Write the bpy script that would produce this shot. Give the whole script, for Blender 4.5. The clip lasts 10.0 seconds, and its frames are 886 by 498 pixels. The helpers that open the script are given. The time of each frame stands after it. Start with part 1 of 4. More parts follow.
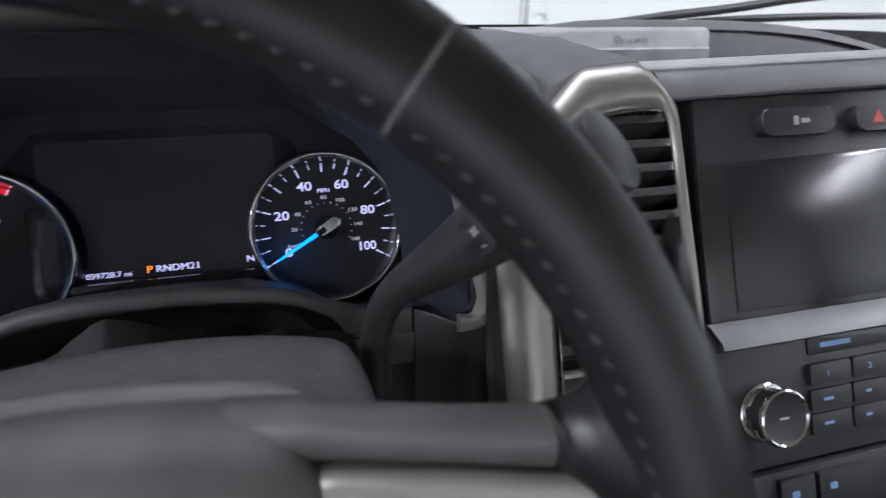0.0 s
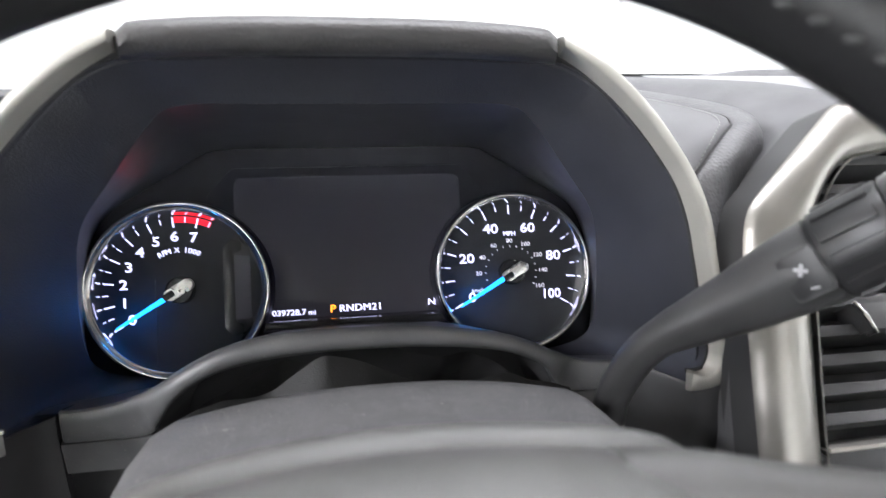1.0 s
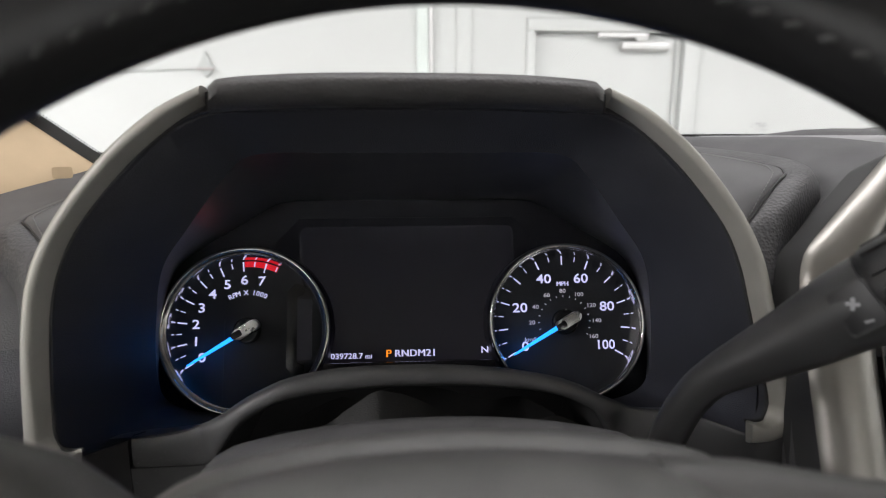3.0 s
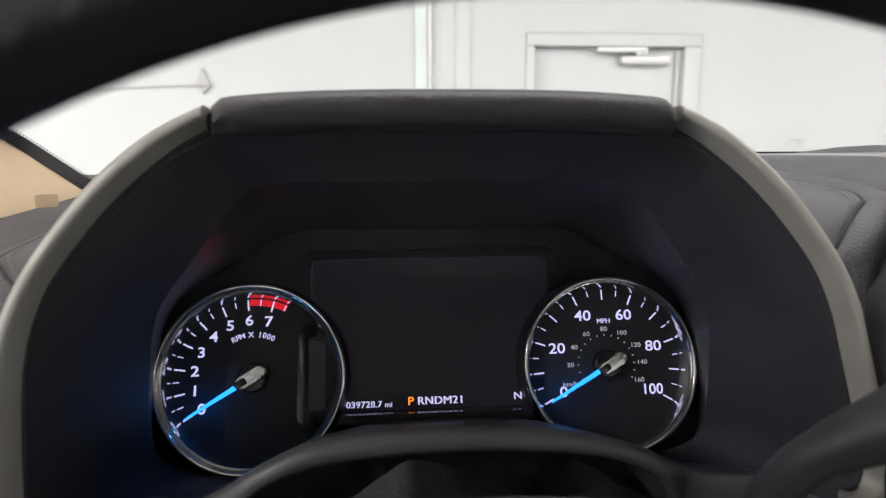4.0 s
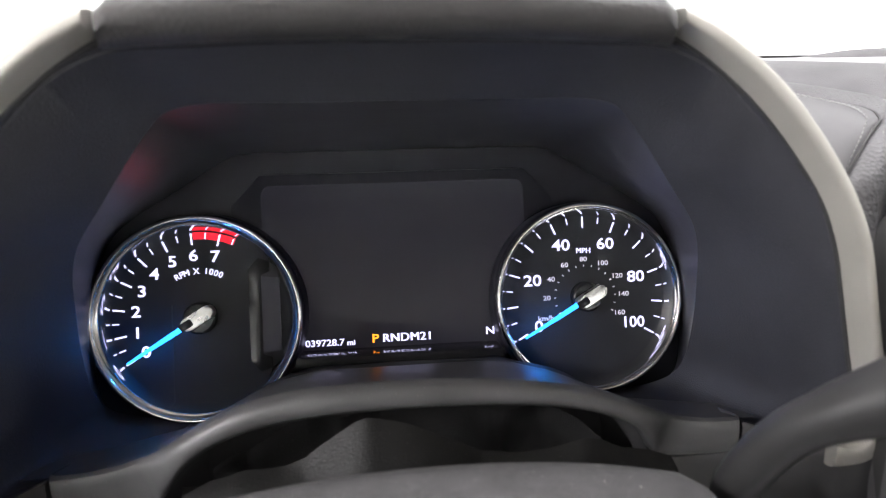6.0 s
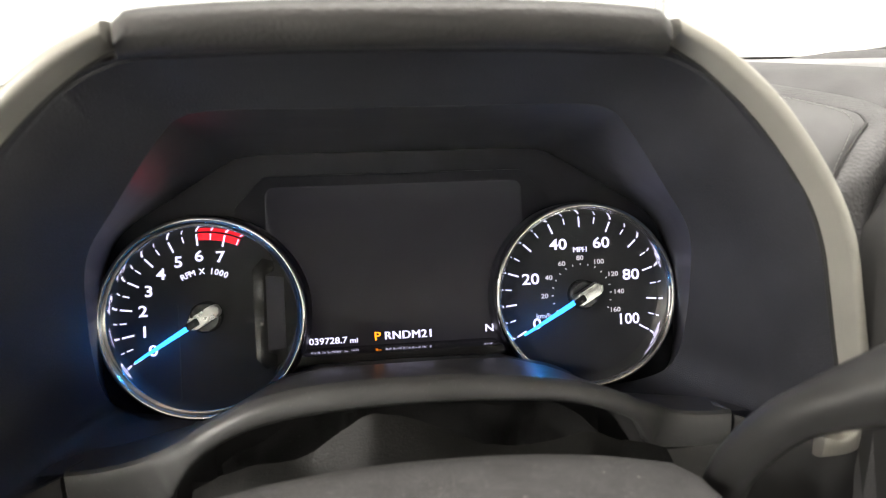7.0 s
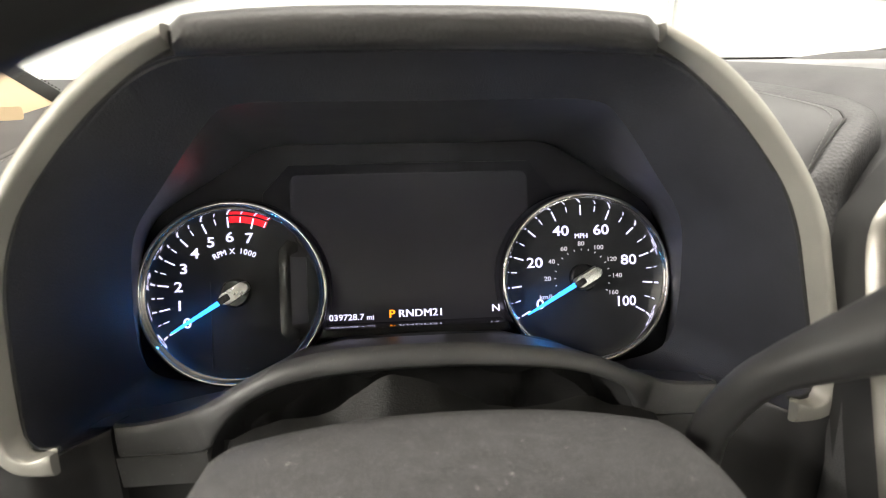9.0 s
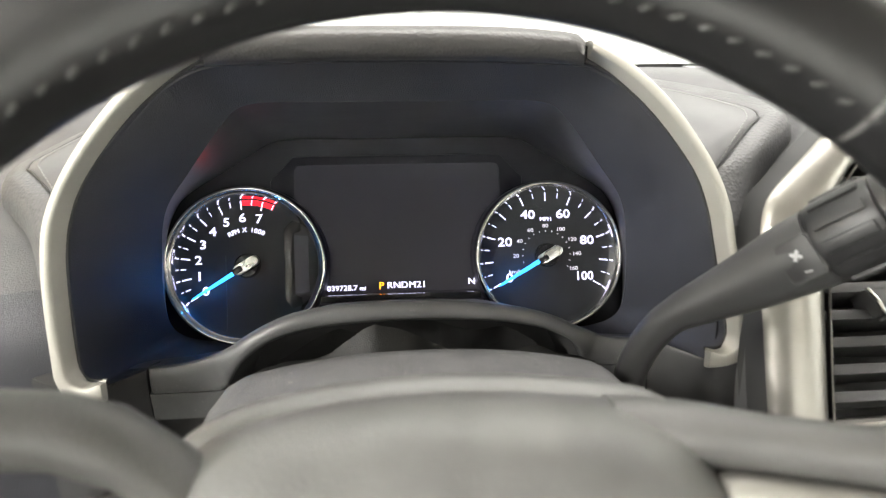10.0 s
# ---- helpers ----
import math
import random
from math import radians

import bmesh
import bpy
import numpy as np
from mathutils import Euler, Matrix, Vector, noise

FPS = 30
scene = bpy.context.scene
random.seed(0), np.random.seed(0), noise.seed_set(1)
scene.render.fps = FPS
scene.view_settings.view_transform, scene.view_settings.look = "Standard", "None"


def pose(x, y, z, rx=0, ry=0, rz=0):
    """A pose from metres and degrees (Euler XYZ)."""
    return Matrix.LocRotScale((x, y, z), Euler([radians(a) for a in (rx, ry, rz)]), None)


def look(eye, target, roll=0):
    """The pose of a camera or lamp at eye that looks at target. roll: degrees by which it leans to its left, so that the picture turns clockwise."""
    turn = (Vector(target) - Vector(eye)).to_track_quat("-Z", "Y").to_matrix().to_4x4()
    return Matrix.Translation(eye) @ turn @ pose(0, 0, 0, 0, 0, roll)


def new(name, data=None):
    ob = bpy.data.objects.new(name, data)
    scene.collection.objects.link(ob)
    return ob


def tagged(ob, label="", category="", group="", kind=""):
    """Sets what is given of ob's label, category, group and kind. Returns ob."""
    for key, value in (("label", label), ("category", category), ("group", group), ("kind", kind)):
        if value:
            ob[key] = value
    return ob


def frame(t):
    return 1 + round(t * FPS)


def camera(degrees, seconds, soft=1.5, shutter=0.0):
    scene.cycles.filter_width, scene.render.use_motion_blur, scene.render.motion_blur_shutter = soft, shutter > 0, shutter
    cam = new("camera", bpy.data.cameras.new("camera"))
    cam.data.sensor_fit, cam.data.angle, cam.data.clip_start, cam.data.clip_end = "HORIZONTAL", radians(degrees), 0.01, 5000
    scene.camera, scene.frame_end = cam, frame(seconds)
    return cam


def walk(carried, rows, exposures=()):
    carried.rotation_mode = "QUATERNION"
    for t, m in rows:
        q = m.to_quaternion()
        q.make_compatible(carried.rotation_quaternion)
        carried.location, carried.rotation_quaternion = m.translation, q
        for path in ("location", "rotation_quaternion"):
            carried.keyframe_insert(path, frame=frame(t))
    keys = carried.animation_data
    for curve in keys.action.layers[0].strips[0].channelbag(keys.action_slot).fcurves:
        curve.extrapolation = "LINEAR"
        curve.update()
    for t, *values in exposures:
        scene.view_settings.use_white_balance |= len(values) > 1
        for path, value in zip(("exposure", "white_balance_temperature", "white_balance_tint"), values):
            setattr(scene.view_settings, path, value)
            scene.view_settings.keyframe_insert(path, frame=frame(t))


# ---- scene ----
cam = camera(72.7, 10.0, 1.0, 0.4)
cam.data.dof.use_dof, cam.data.dof.focus_distance, cam.data.dof.aperture_fstop = True, 0.42, 9.0
PATH = [
    (0, (0.05, 0.027, 1.573), (0.574, 1.774, 0.753), 1.2),
    (0.3, (0.026, 0.023, 1.562), (0.488, 1.796, 0.763), 1.5),
    (0.5, (0.003, 0.034, 1.552), (0.424, 1.818, 0.753), 1.0),
    (0.7, (-0.024, 0.043, 1.555), (0.37, 1.851, 0.796), 1.0),
    (1, (-0.035, 0.067, 1.552), (0.294, 1.934, 0.914), 0.8),
    (1.5, (-0.042, 0.067, 1.54), (0.197, 1.981, 1.012), 0.8),
    (2, (-0.026, 0.055, 1.532), (0.144, 2.002, 1.109), 0.7),
    (2.2, (-0.018, 0.065, 1.532), (0.127, 2.017, 1.12), 0.4),
    (3.3, (-0.043, 0.046, 1.543), (0.098, 1.996, 1.124), 0.1),
    (3.5, (-0.048, 0.055, 1.541), (0.091, 2.015, 1.168), 0.1),
    (4, (-0.051, 0.098, 1.545), (0.102, 2.057, 1.173), -0.2),
    (4.5, (-0.034, 0.136, 1.542), (0.129, 2.081, 1.103), -0.3),
    (5, (-0.039, 0.148, 1.53), (0.153, 2.061, 0.978), -0.2),
    (5.5, (-0.034, 0.144, 1.54), (0.155, 2.024, 0.884), -0.3),
    (7, (-0.041, 0.131, 1.554), (0.175, 1.996, 0.867), -0.3),
    (7.5, (-0.04, 0.13, 1.551), (0.182, 1.993, 0.86), -0.2),
    (8, (-0.04, 0.123, 1.553), (0.177, 1.985, 0.857), -0.1),
    (8.5, (-0.042, 0.118, 1.555), (0.158, 1.982, 0.856), -0.0),
    (9, (-0.045, 0.1, 1.556), (0.138, 1.966, 0.862), 0.0),
    (9.5, (-0.04, 0.078, 1.562), (0.132, 1.948, 0.873), -0.0),
    (10, (-0.034, 0.032, 1.563), (0.133, 1.903, 0.874), 0.1),
]
EXPOSURES = [(0, 0.12, 6000, 16), (0.5, 0.95, 6100, 16), (1.0, 1.5, 6300, 15), (1.5, 0.7, 6600, 15), (2.0, 0.18, 6700, 15), (3.5, 0.0, 6600, 15), (4.0, 0.02, 6650, 16), (4.5, -0.27, 6600, 18), (5.0, 0.6, 6500, 17), (5.5, 1.33, 6400, 18), (7.0, 1.25, 7200, 12), (8.0, 1.06, 7300, 11), (9.0, 1.2, 7300, 11), (9.5, 1.36, 7150, 11), (10.0, 1.8, 7000, 10)]
walk(cam, [(t, look(eye, target, roll)) for t, eye, target, roll in PATH], EXPOSURES)

# ---- world and lights ----
world = bpy.data.worlds.new("world")
scene.world = world
world.use_nodes = True
world.node_tree.nodes["Background"].inputs[0].default_value = (0.9, 0.95, 1.0, 1)
world.node_tree.nodes["Background"].inputs[1].default_value = 0.25


def ceiling_lamp(x, y, sx, sy, watts):
    lamp = bpy.data.lights.new("unseen_light", "AREA")
    lamp.shape, lamp.size, lamp.size_y, lamp.energy = "RECTANGLE", sx, sy, watts
    lamp.color = (0.98, 0.99, 1.0)
    ob = new("unseen_light", lamp)
    ob.matrix_basis = pose(x, y, 3.55)
    return ob


# added lamps out of view: front, left, right, rear, powers tuned by eye
for lx, ly, sx, sy, watts in ((0.4, 0.75, 2.6, 0.5, 44), (-4.0, -0.8, 0.6, 4.0, 470), (3.8, -1.2, 0.6, 4.0, 320), (0.4, -3.8, 4.5, 0.8, 660)):
    ceiling_lamp(lx, ly, sx, sy, watts)

# ---- materials ----
MATS = {}


def material(name, base, rough=0.5, metal=0.0, grain=0.0, scale=900.0, vary=0.15, coat=0.0, blotch=40.0, spec=0.5):
    """A surface with fine grain in its relief and slow changes in its tone and gloss."""
    m = bpy.data.materials.new(name)
    m.use_nodes = True
    n, l = m.node_tree.nodes, m.node_tree.links
    b = n["Principled BSDF"]
    b.inputs["Metallic"].default_value = metal
    b.inputs["Coat Weight"].default_value = coat
    b.inputs["Specular IOR Level"].default_value = spec
    co = n.new("ShaderNodeTexCoord")
    slow = n.new("ShaderNodeTexNoise")
    slow.inputs["Scale"].default_value, slow.inputs["Detail"].default_value = blotch, 5
    l.new(co.outputs["Object"], slow.inputs["Vector"])
    ramp = n.new("ShaderNodeValToRGB")
    ramp.color_ramp.elements[0].position, ramp.color_ramp.elements[1].position = 0.3, 0.7
    ramp.color_ramp.elements[0].color = (*[c * (1 - vary) for c in base], 1)
    ramp.color_ramp.elements[1].color = (*[min(1, c * (1 + vary)) for c in base], 1)
    l.new(slow.outputs["Fac"], ramp.inputs["Fac"])
    l.new(ramp.outputs["Color"], b.inputs["Base Color"])
    gloss = n.new("ShaderNodeMapRange")
    gloss.inputs["To Min"].default_value, gloss.inputs["To Max"].default_value = max(0.02, rough - 0.07), min(1, rough + 0.07)
    l.new(slow.outputs["Fac"], gloss.inputs["Value"])
    l.new(gloss.outputs["Result"], b.inputs["Roughness"])
    if grain:
        fine = n.new("ShaderNodeTexVoronoi") if scale < 1500 else n.new("ShaderNodeTexNoise")
        fine.inputs["Scale"].default_value = scale
        l.new(co.outputs["Object"], fine.inputs["Vector"])
        bump = n.new("ShaderNodeBump")
        bump.inputs["Strength"].default_value, bump.inputs["Distance"].default_value = grain, 0.0006
        l.new(fine.outputs[0], bump.inputs["Height"])
        l.new(bump.outputs["Normal"], b.inputs["Normal"])
    MATS[name] = m
    return m


def dusty(m, colour, amount=0.5, scale=700.0, least=0.72):
    """Adds sparse pale dust specks."""
    n, l = m.node_tree.nodes, m.node_tree.links
    b = n["Principled BSDF"]
    co = n.new("ShaderNodeTexCoord")
    v = n.new("ShaderNodeTexNoise")
    v.inputs["Scale"].default_value, v.inputs["Detail"].default_value = scale, 2
    l.new(co.outputs["Object"], v.inputs["Vector"])
    r = n.new("ShaderNodeMapRange")
    r.inputs["From Min"].default_value, r.inputs["From Max"].default_value = least, least + 0.06
    r.inputs["To Max"].default_value = amount
    l.new(v.outputs["Fac"], r.inputs["Value"])
    mix = n.new("ShaderNodeMix")
    mix.data_type = "RGBA"
    old = b.inputs["Base Color"].links[0].from_socket
    l.new(r.outputs["Result"], mix.inputs["Factor"])
    l.new(old, mix.inputs["A"])
    mix.inputs["B"].default_value = (*colour, 1)
    l.new(mix.outputs["Result"], b.inputs["Base Color"])
    return m


def glowing(name, colour, strength):
    m = bpy.data.materials.new(name)
    m.use_nodes = True
    b = m.node_tree.nodes["Principled BSDF"]
    b.inputs["Base Color"].default_value = (*[0.5 * c for c in colour], 1)
    b.inputs["Emission Color"].default_value = (*colour, 1)
    b.inputs["Emission Strength"].default_value = strength
    return m


def clear(name, gloss=0.8, rough=0.0, tint=(1, 1, 1)):
    """A thin clear pane: see-through, with reflections by Fresnel."""
    m = bpy.data.materials.new(name)
    m.use_nodes = True
    n, l = m.node_tree.nodes, m.node_tree.links
    n.remove(n["Principled BSDF"])
    t, g, mix, f, k = (n.new("ShaderNode" + s) for s in ("BsdfTransparent", "BsdfGlossy", "MixShader", "Fresnel", "Math"))
    t.inputs["Color"].default_value = (*tint, 1)
    g.inputs["Roughness"].default_value = rough
    f.inputs["IOR"].default_value = 1.45
    k.operation = "MULTIPLY"
    k.inputs[1].default_value = gloss
    l.new(f.outputs[0], k.inputs[0])
    l.new(k.outputs[0], mix.inputs[0])
    l.new(t.outputs[0], mix.inputs[1])
    l.new(g.outputs[0], mix.inputs[2])
    l.new(mix.outputs[0], n["Material Output"].inputs[0])
    return m


DASH = dusty(material("dash_grained_plastic", (0.095, 0.095, 0.097), 0.6, grain=0.3, scale=1100, spec=0.25), (0.3, 0.3, 0.3), 0.12)
PAD = material("dash_soft_pad", (0.085, 0.085, 0.087), 0.6, grain=0.75, scale=520)
LEATHER = material("brow_leather", (0.056, 0.054, 0.054), 0.5, grain=0.42, scale=560)
DARK = dusty(material("hood_black_plastic", (0.037, 0.038, 0.046), 0.5, grain=0.35, scale=1400), (0.2, 0.2, 0.22), 0.3, 900, 0.7)
COLUMN = dusty(material("column_plastic", (0.085, 0.085, 0.086), 0.42, grain=0.18, scale=2200), (0.32, 0.31, 0.3), 0.4, 900, 0.69)
FACE = material("face_black_plastic", (0.046, 0.046, 0.047), 0.45, grain=0.12, scale=2200, spec=0.35)
LEDGE = dusty(material("ledge_satin_plastic", (0.06, 0.06, 0.063), 0.34, grain=0.06, scale=2200), (0.32, 0.31, 0.3), 0.25, 900, 0.7)
SHROUD = dusty(dusty(material("shroud_plastic", (0.048, 0.048, 0.049), 0.65, grain=0.45, scale=1700, vary=0.2, blotch=110, spec=0.25), (0.3, 0.29, 0.28), 0.4, 2600, 0.58), (0.5, 0.48, 0.45), 0.8, 620, 0.71)
SILVER = material("satin_silver_trim", (0.41, 0.40, 0.362), 0.40, metal=0.3, grain=0.1, scale=3000, vary=0.06)
SILVER_DARK = material("satin_silver_trim_edge", (0.25, 0.243, 0.225), 0.4, metal=0.5, vary=0.06)
BEZEL = material("satin_silver_surround", (0.26, 0.249, 0.229), 0.33, metal=0.75, grain=0.1, scale=3000, vary=0.08)
CHROME = material("chrome", (0.66, 0.66, 0.66), 0.08, metal=1.0, vary=0.03)
RING = material("polished_chrome_ring", (0.82, 0.81, 0.78), 0.09, metal=1.0, vary=0.03)
CAP = material("brushed_needle_cap", (0.6, 0.6, 0.58), 0.28, metal=1.0, vary=0.08)
BLACK_GLOSS = material("gloss_black_face", (0.018, 0.018, 0.019), 0.12, vary=0.2)
DIAL_FACE = material("dial_face_black", (0.026, 0.027, 0.030), 0.5, vary=0.2, spec=0.3)
MASK = material("cluster_mask_black", (0.024, 0.024, 0.032), 0.4, vary=0.2, spec=0.3)
FRAME = material("cluster_frame_black", (0.02, 0.02, 0.029), 0.36, vary=0.05, spec=1.0)
FRAME.node_tree.nodes["Principled BSDF"].inputs["IOR"].default_value = 1.8
SCREEN = material("display_glass", (0.03, 0.03, 0.039), 0.35, vary=0.05)
# faint violet emission added, lifts the black of display and tachometer window
SCREEN.node_tree.nodes["Principled BSDF"].inputs["Emission Color"].default_value = (0.62, 0.58, 0.9, 1)
SCREEN.node_tree.nodes["Principled BSDF"].inputs["Emission Strength"].default_value = 0.004
GLOSS_SCREEN = material("touchscreen_glass", (0.012, 0.012, 0.014), 0.2, vary=0.1, spec=0.5)
WHEEL = material("wheel_leather", (0.0105, 0.0105, 0.0112), 0.34, grain=0.14, scale=1300, spec=0.42)
HUB = dusty(material("wheel_hub_plastic", (0.125, 0.125, 0.123), 0.34, grain=0.3, scale=1250), (0.3, 0.3, 0.29), 0.25)
INSERT = dusty(material("dash_insert_grey", (0.095, 0.095, 0.097), 0.6, grain=0.15, scale=1800), (0.3, 0.3, 0.3), 0.15)
TRAY = material("tray_grey", (0.27, 0.27, 0.275), 0.5, grain=0.15, scale=1500)
SEAM = material("grey_seam_thread", (0.11, 0.11, 0.108), 0.8, vary=0.3)
THREAD_LIGHT = material("light_grey_thread", (0.24, 0.24, 0.235), 0.8)
SPOKE = material("spoke_leather", (0.085, 0.084, 0.083), 0.4, grain=0.4, scale=850)
THREAD = material("grey_thread", (0.055, 0.055, 0.054), 0.8, vary=0.3)
STALK = material("stalk_plastic", (0.036, 0.036, 0.0365), 0.38, grain=0.2, scale=1600, spec=0.4)
RUBBER = material("black_rubber", (0.034, 0.034, 0.034), 0.6)
BOOT = dusty(material("boot_vinyl", (0.012, 0.012, 0.012), 0.42, grain=0.35, scale=1450, spec=0.22), (0.3, 0.29, 0.28), 0.25, 1100, 0.70)
TAN = material("tan_pillar_trim", (0.5, 0.38, 0.24), 0.7, grain=0.2, scale=1500, vary=0.05)
FRIT = material("black_frit", (0.006, 0.006, 0.006), 0.4)
PANEL = material("centre_panel_black", (0.014, 0.014, 0.0155), 0.45, grain=0.25, scale=1500)
PANEL_TOP = material("centre_panel_grey", (0.09, 0.09, 0.094), 0.45, grain=0.2, scale=1500)
BUTTON = material("button_black", (0.012, 0.012, 0.013), 0.45)
WALL = material("white_painted_wall", (0.485, 0.5, 0.486), 0.6, vary=0.03, blotch=1.2)
DOOR_PAINT = material("white_painted_door", (0.475, 0.49, 0.476), 0.45, vary=0.03, blotch=1.5)
STEEL = material("grey_metal", (0.47, 0.47, 0.46), 0.4, metal=0.5, vary=0.1, blotch=6)
PIPE = material("grey_painted_pipe", (0.36, 0.33, 0.32), 0.5, vary=0.08, blotch=4)
GREEN_GREY = material("pale_green_strip", (0.55, 0.6, 0.57), 0.5, vary=0.06, blotch=3)
PALE = material("pale_grey_metal", (0.41, 0.425, 0.412), 0.5, vary=0.08, blotch=6)
CONCRETE = material("concrete_floor", (0.4, 0.4, 0.39), 0.6, grain=0.3, scale=60, blotch=2)
CLOTH = material("headliner_cloth", (0.42, 0.38, 0.33), 0.9, grain=0.3, scale=1200)
LIT_WHITE = glowing("lit_marking", (0.64, 0.65, 1.0), 0.88)
LIT_DIM = glowing("lit_small_marking", (0.8, 0.78, 0.9), 0.34)
LIT_RED = glowing("lit_red", (1.0, 0.012, 0.03), 0.5)
LIT_ORANGE = glowing("lit_orange", (1.0, 0.28, 0.02), 1.1)
LIT_BLUE = glowing("lit_blue_needle", (0.008, 0.27, 1.0), 2.2)
LIT_ICON = glowing("lit_blue_icon", (0.25, 0.45, 0.8), 0.035)
PRINT_GREY = material("grey_print", (0.35, 0.35, 0.36), 0.6)
PRINT_RED = material("red_print", (0.4, 0.03, 0.03), 0.5)
LENS = clear("cluster_lens", 0.5)
GLASS = clear("windshield_glass", 0.9)

# ---- mesh helpers ----


def empty(name, x, y, z):
    ob = new(name)
    ob.matrix_basis = pose(x, y, z)
    ob.empty_display_size = 0.02
    return ob


def part(name, bm, mat, parent=None, label="", smooth=35):
    if isinstance(bm, bmesh.types.BMesh):
        bmesh.ops.recalc_face_normals(bm, faces=bm.faces[:])
        me = bpy.data.meshes.new(name)
        bm.to_mesh(me)
        bm.free()
    else:
        me = bm
    if mat and not me.materials:
        me.materials.append(mat)
    me.polygons.foreach_set("use_smooth", [True] * len(me.polygons))
    me.set_sharp_from_angle(angle=radians(smooth))
    ob = new(name, me)
    if parent:
        ob.parent = parent
        if parent.type == "EMPTY":
            ob.matrix_parent_inverse = parent.matrix_basis.inverted()
    return tagged(ob, label)


def facing_driver(ob):
    """Turns the faces of a thin pane towards the seats."""
    if sum(p.normal.y * p.area for p in ob.data.polygons) > 0:
        ob.data.flip_normals()
    return ob


def piece(name, me, m, parent, label=""):
    """One more object on a shared mesh, at the pose m."""
    ob = new(name, me)
    ob.parent = parent
    if parent.type == "EMPTY":
        ob.matrix_parent_inverse = parent.matrix_basis.inverted()
    ob.matrix_basis = m
    return tagged(ob, label)


def mesh_of(bm, name, mat, smooth=35):
    bmesh.ops.recalc_face_normals(bm, faces=bm.faces[:])
    me = bpy.data.meshes.new(name)
    bm.to_mesh(me)
    bm.free()
    me.materials.append(mat)
    me.polygons.foreach_set("use_smooth", [True] * len(me.polygons))
    me.set_sharp_from_angle(angle=radians(smooth))
    return me


def curve_through(points, count):
    """Evenly spread points on a smooth curve through the given ones."""
    p = [Vector(q) for q in points]
    fine = []
    for i in range(len(p) - 1):
        a, b, c, d = p[max(0, i - 1)], p[i], p[i + 1], p[min(len(p) - 1, i + 2)]
        for k in range(16):
            t = k / 16
            fine.append(0.5 * (2 * b + (c - a) * t + (2 * a - 5 * b + 4 * c - d) * t * t + (3 * b - a - 3 * c + d) * t ** 3))
    fine.append(p[-1])
    run = [0.0]
    for a, b in zip(fine, fine[1:]):
        run.append(run[-1] + (b - a).length)
    out, j = [], 0
    for i in range(count):
        s = run[-1] * i / (count - 1)
        while j < len(run) - 2 and run[j + 1] < s:
            j += 1
        f = (s - run[j]) / max(1e-9, run[j + 1] - run[j])
        out.append(fine[j].lerp(fine[j + 1], min(1, max(0, f))))
    return out


def loft(rows, closed=False, caps=False, bm=None):
    """Faces between rows of points; closed rows run round."""
    bm = bm or bmesh.new()
    vs = [[bm.verts.new(q) for q in row] for row in rows]
    for r0, r1 in zip(vs, vs[1:]):
        n = len(r0)
        for i in range(n if closed else n - 1):
            bm.faces.new((r0[i], r0[(i + 1) % n], r1[(i + 1) % n], r1[i]))
    if caps:
        bm.faces.new(vs[0])
        bm.faces.new(list(reversed(vs[-1])))
    return bm


def slab(outline, z0, z1, m=None, bevel=0.0, segments=2, bm=None):
    """A flat shape with thickness, its rim rounded, set at the pose m."""
    m = m or Matrix()
    b = bmesh.new()
    low = [b.verts.new((x, y, z0)) for x, y in outline]
    high = [b.verts.new((x, y, z1)) for x, y in outline]
    n = len(outline)
    b.faces.new(list(reversed(low)))
    b.faces.new(high)
    for i in range(n):
        b.faces.new((low[i], low[(i + 1) % n], high[(i + 1) % n], high[i]))
    if bevel:
        top = [e for e in b.edges if all(v in high for v in e.verts)]
        bmesh.ops.bevel(b, geom=top, offset=bevel, segments=segments, profile=0.6, affect="EDGES")
    bmesh.ops.transform(b, matrix=m, verts=b.verts[:])
    if bm is None:
        return b
    me = bpy.data.meshes.new("temp")
    b.to_mesh(me)
    b.free()
    bm.from_mesh(me)
    bpy.data.meshes.remove(me)
    return bm


def round_rect(x0, y0, x1, y1, r, n=5):
    out = []
    for cx, cy, a in ((x1 - r, y1 - r, 0), (x0 + r, y1 - r, 90), (x0 + r, y0 + r, 180), (x1 - r, y0 + r, 270)):
        for k in range(n + 1):
            t = radians(a + 90 * k / n)
            out.append((cx + r * math.cos(t), cy + r * math.sin(t)))
    return out


def circle(cx, cy, r, n=64):
    return [(cx + r * math.cos(2 * math.pi * k / n), cy + r * math.sin(2 * math.pi * k / n)) for k in range(n)]


def turned(profile, m, n=96, bm=None):
    """A shape turned round the local z axis from (radius, height) pairs."""
    rows = [[m @ Vector((r * math.cos(2 * math.pi * k / n), r * math.sin(2 * math.pi * k / n), z)) for k in range(n)] for r, z in profile]
    return loft(rows, closed=True, bm=bm)


def tube(points, radii, n=20, flat=1.0, caps=True, up=(0, 0, 1)):
    """A round bar along points, with a radius at each."""
    rows = []
    for i, p in enumerate(points):
        d = (points[min(i + 1, len(points) - 1)] - points[max(i - 1, 0)]).normalized()
        side = d.cross(Vector(up)).normalized()
        high = side.cross(d)
        r = radii[i] if isinstance(radii, (list, tuple)) else radii
        rows.append([p + side * r * math.cos(2 * math.pi * k / n) + high * r * flat * math.sin(2 * math.pi * k / n) for k in range(n)])
    return loft(rows, closed=True, caps=caps)


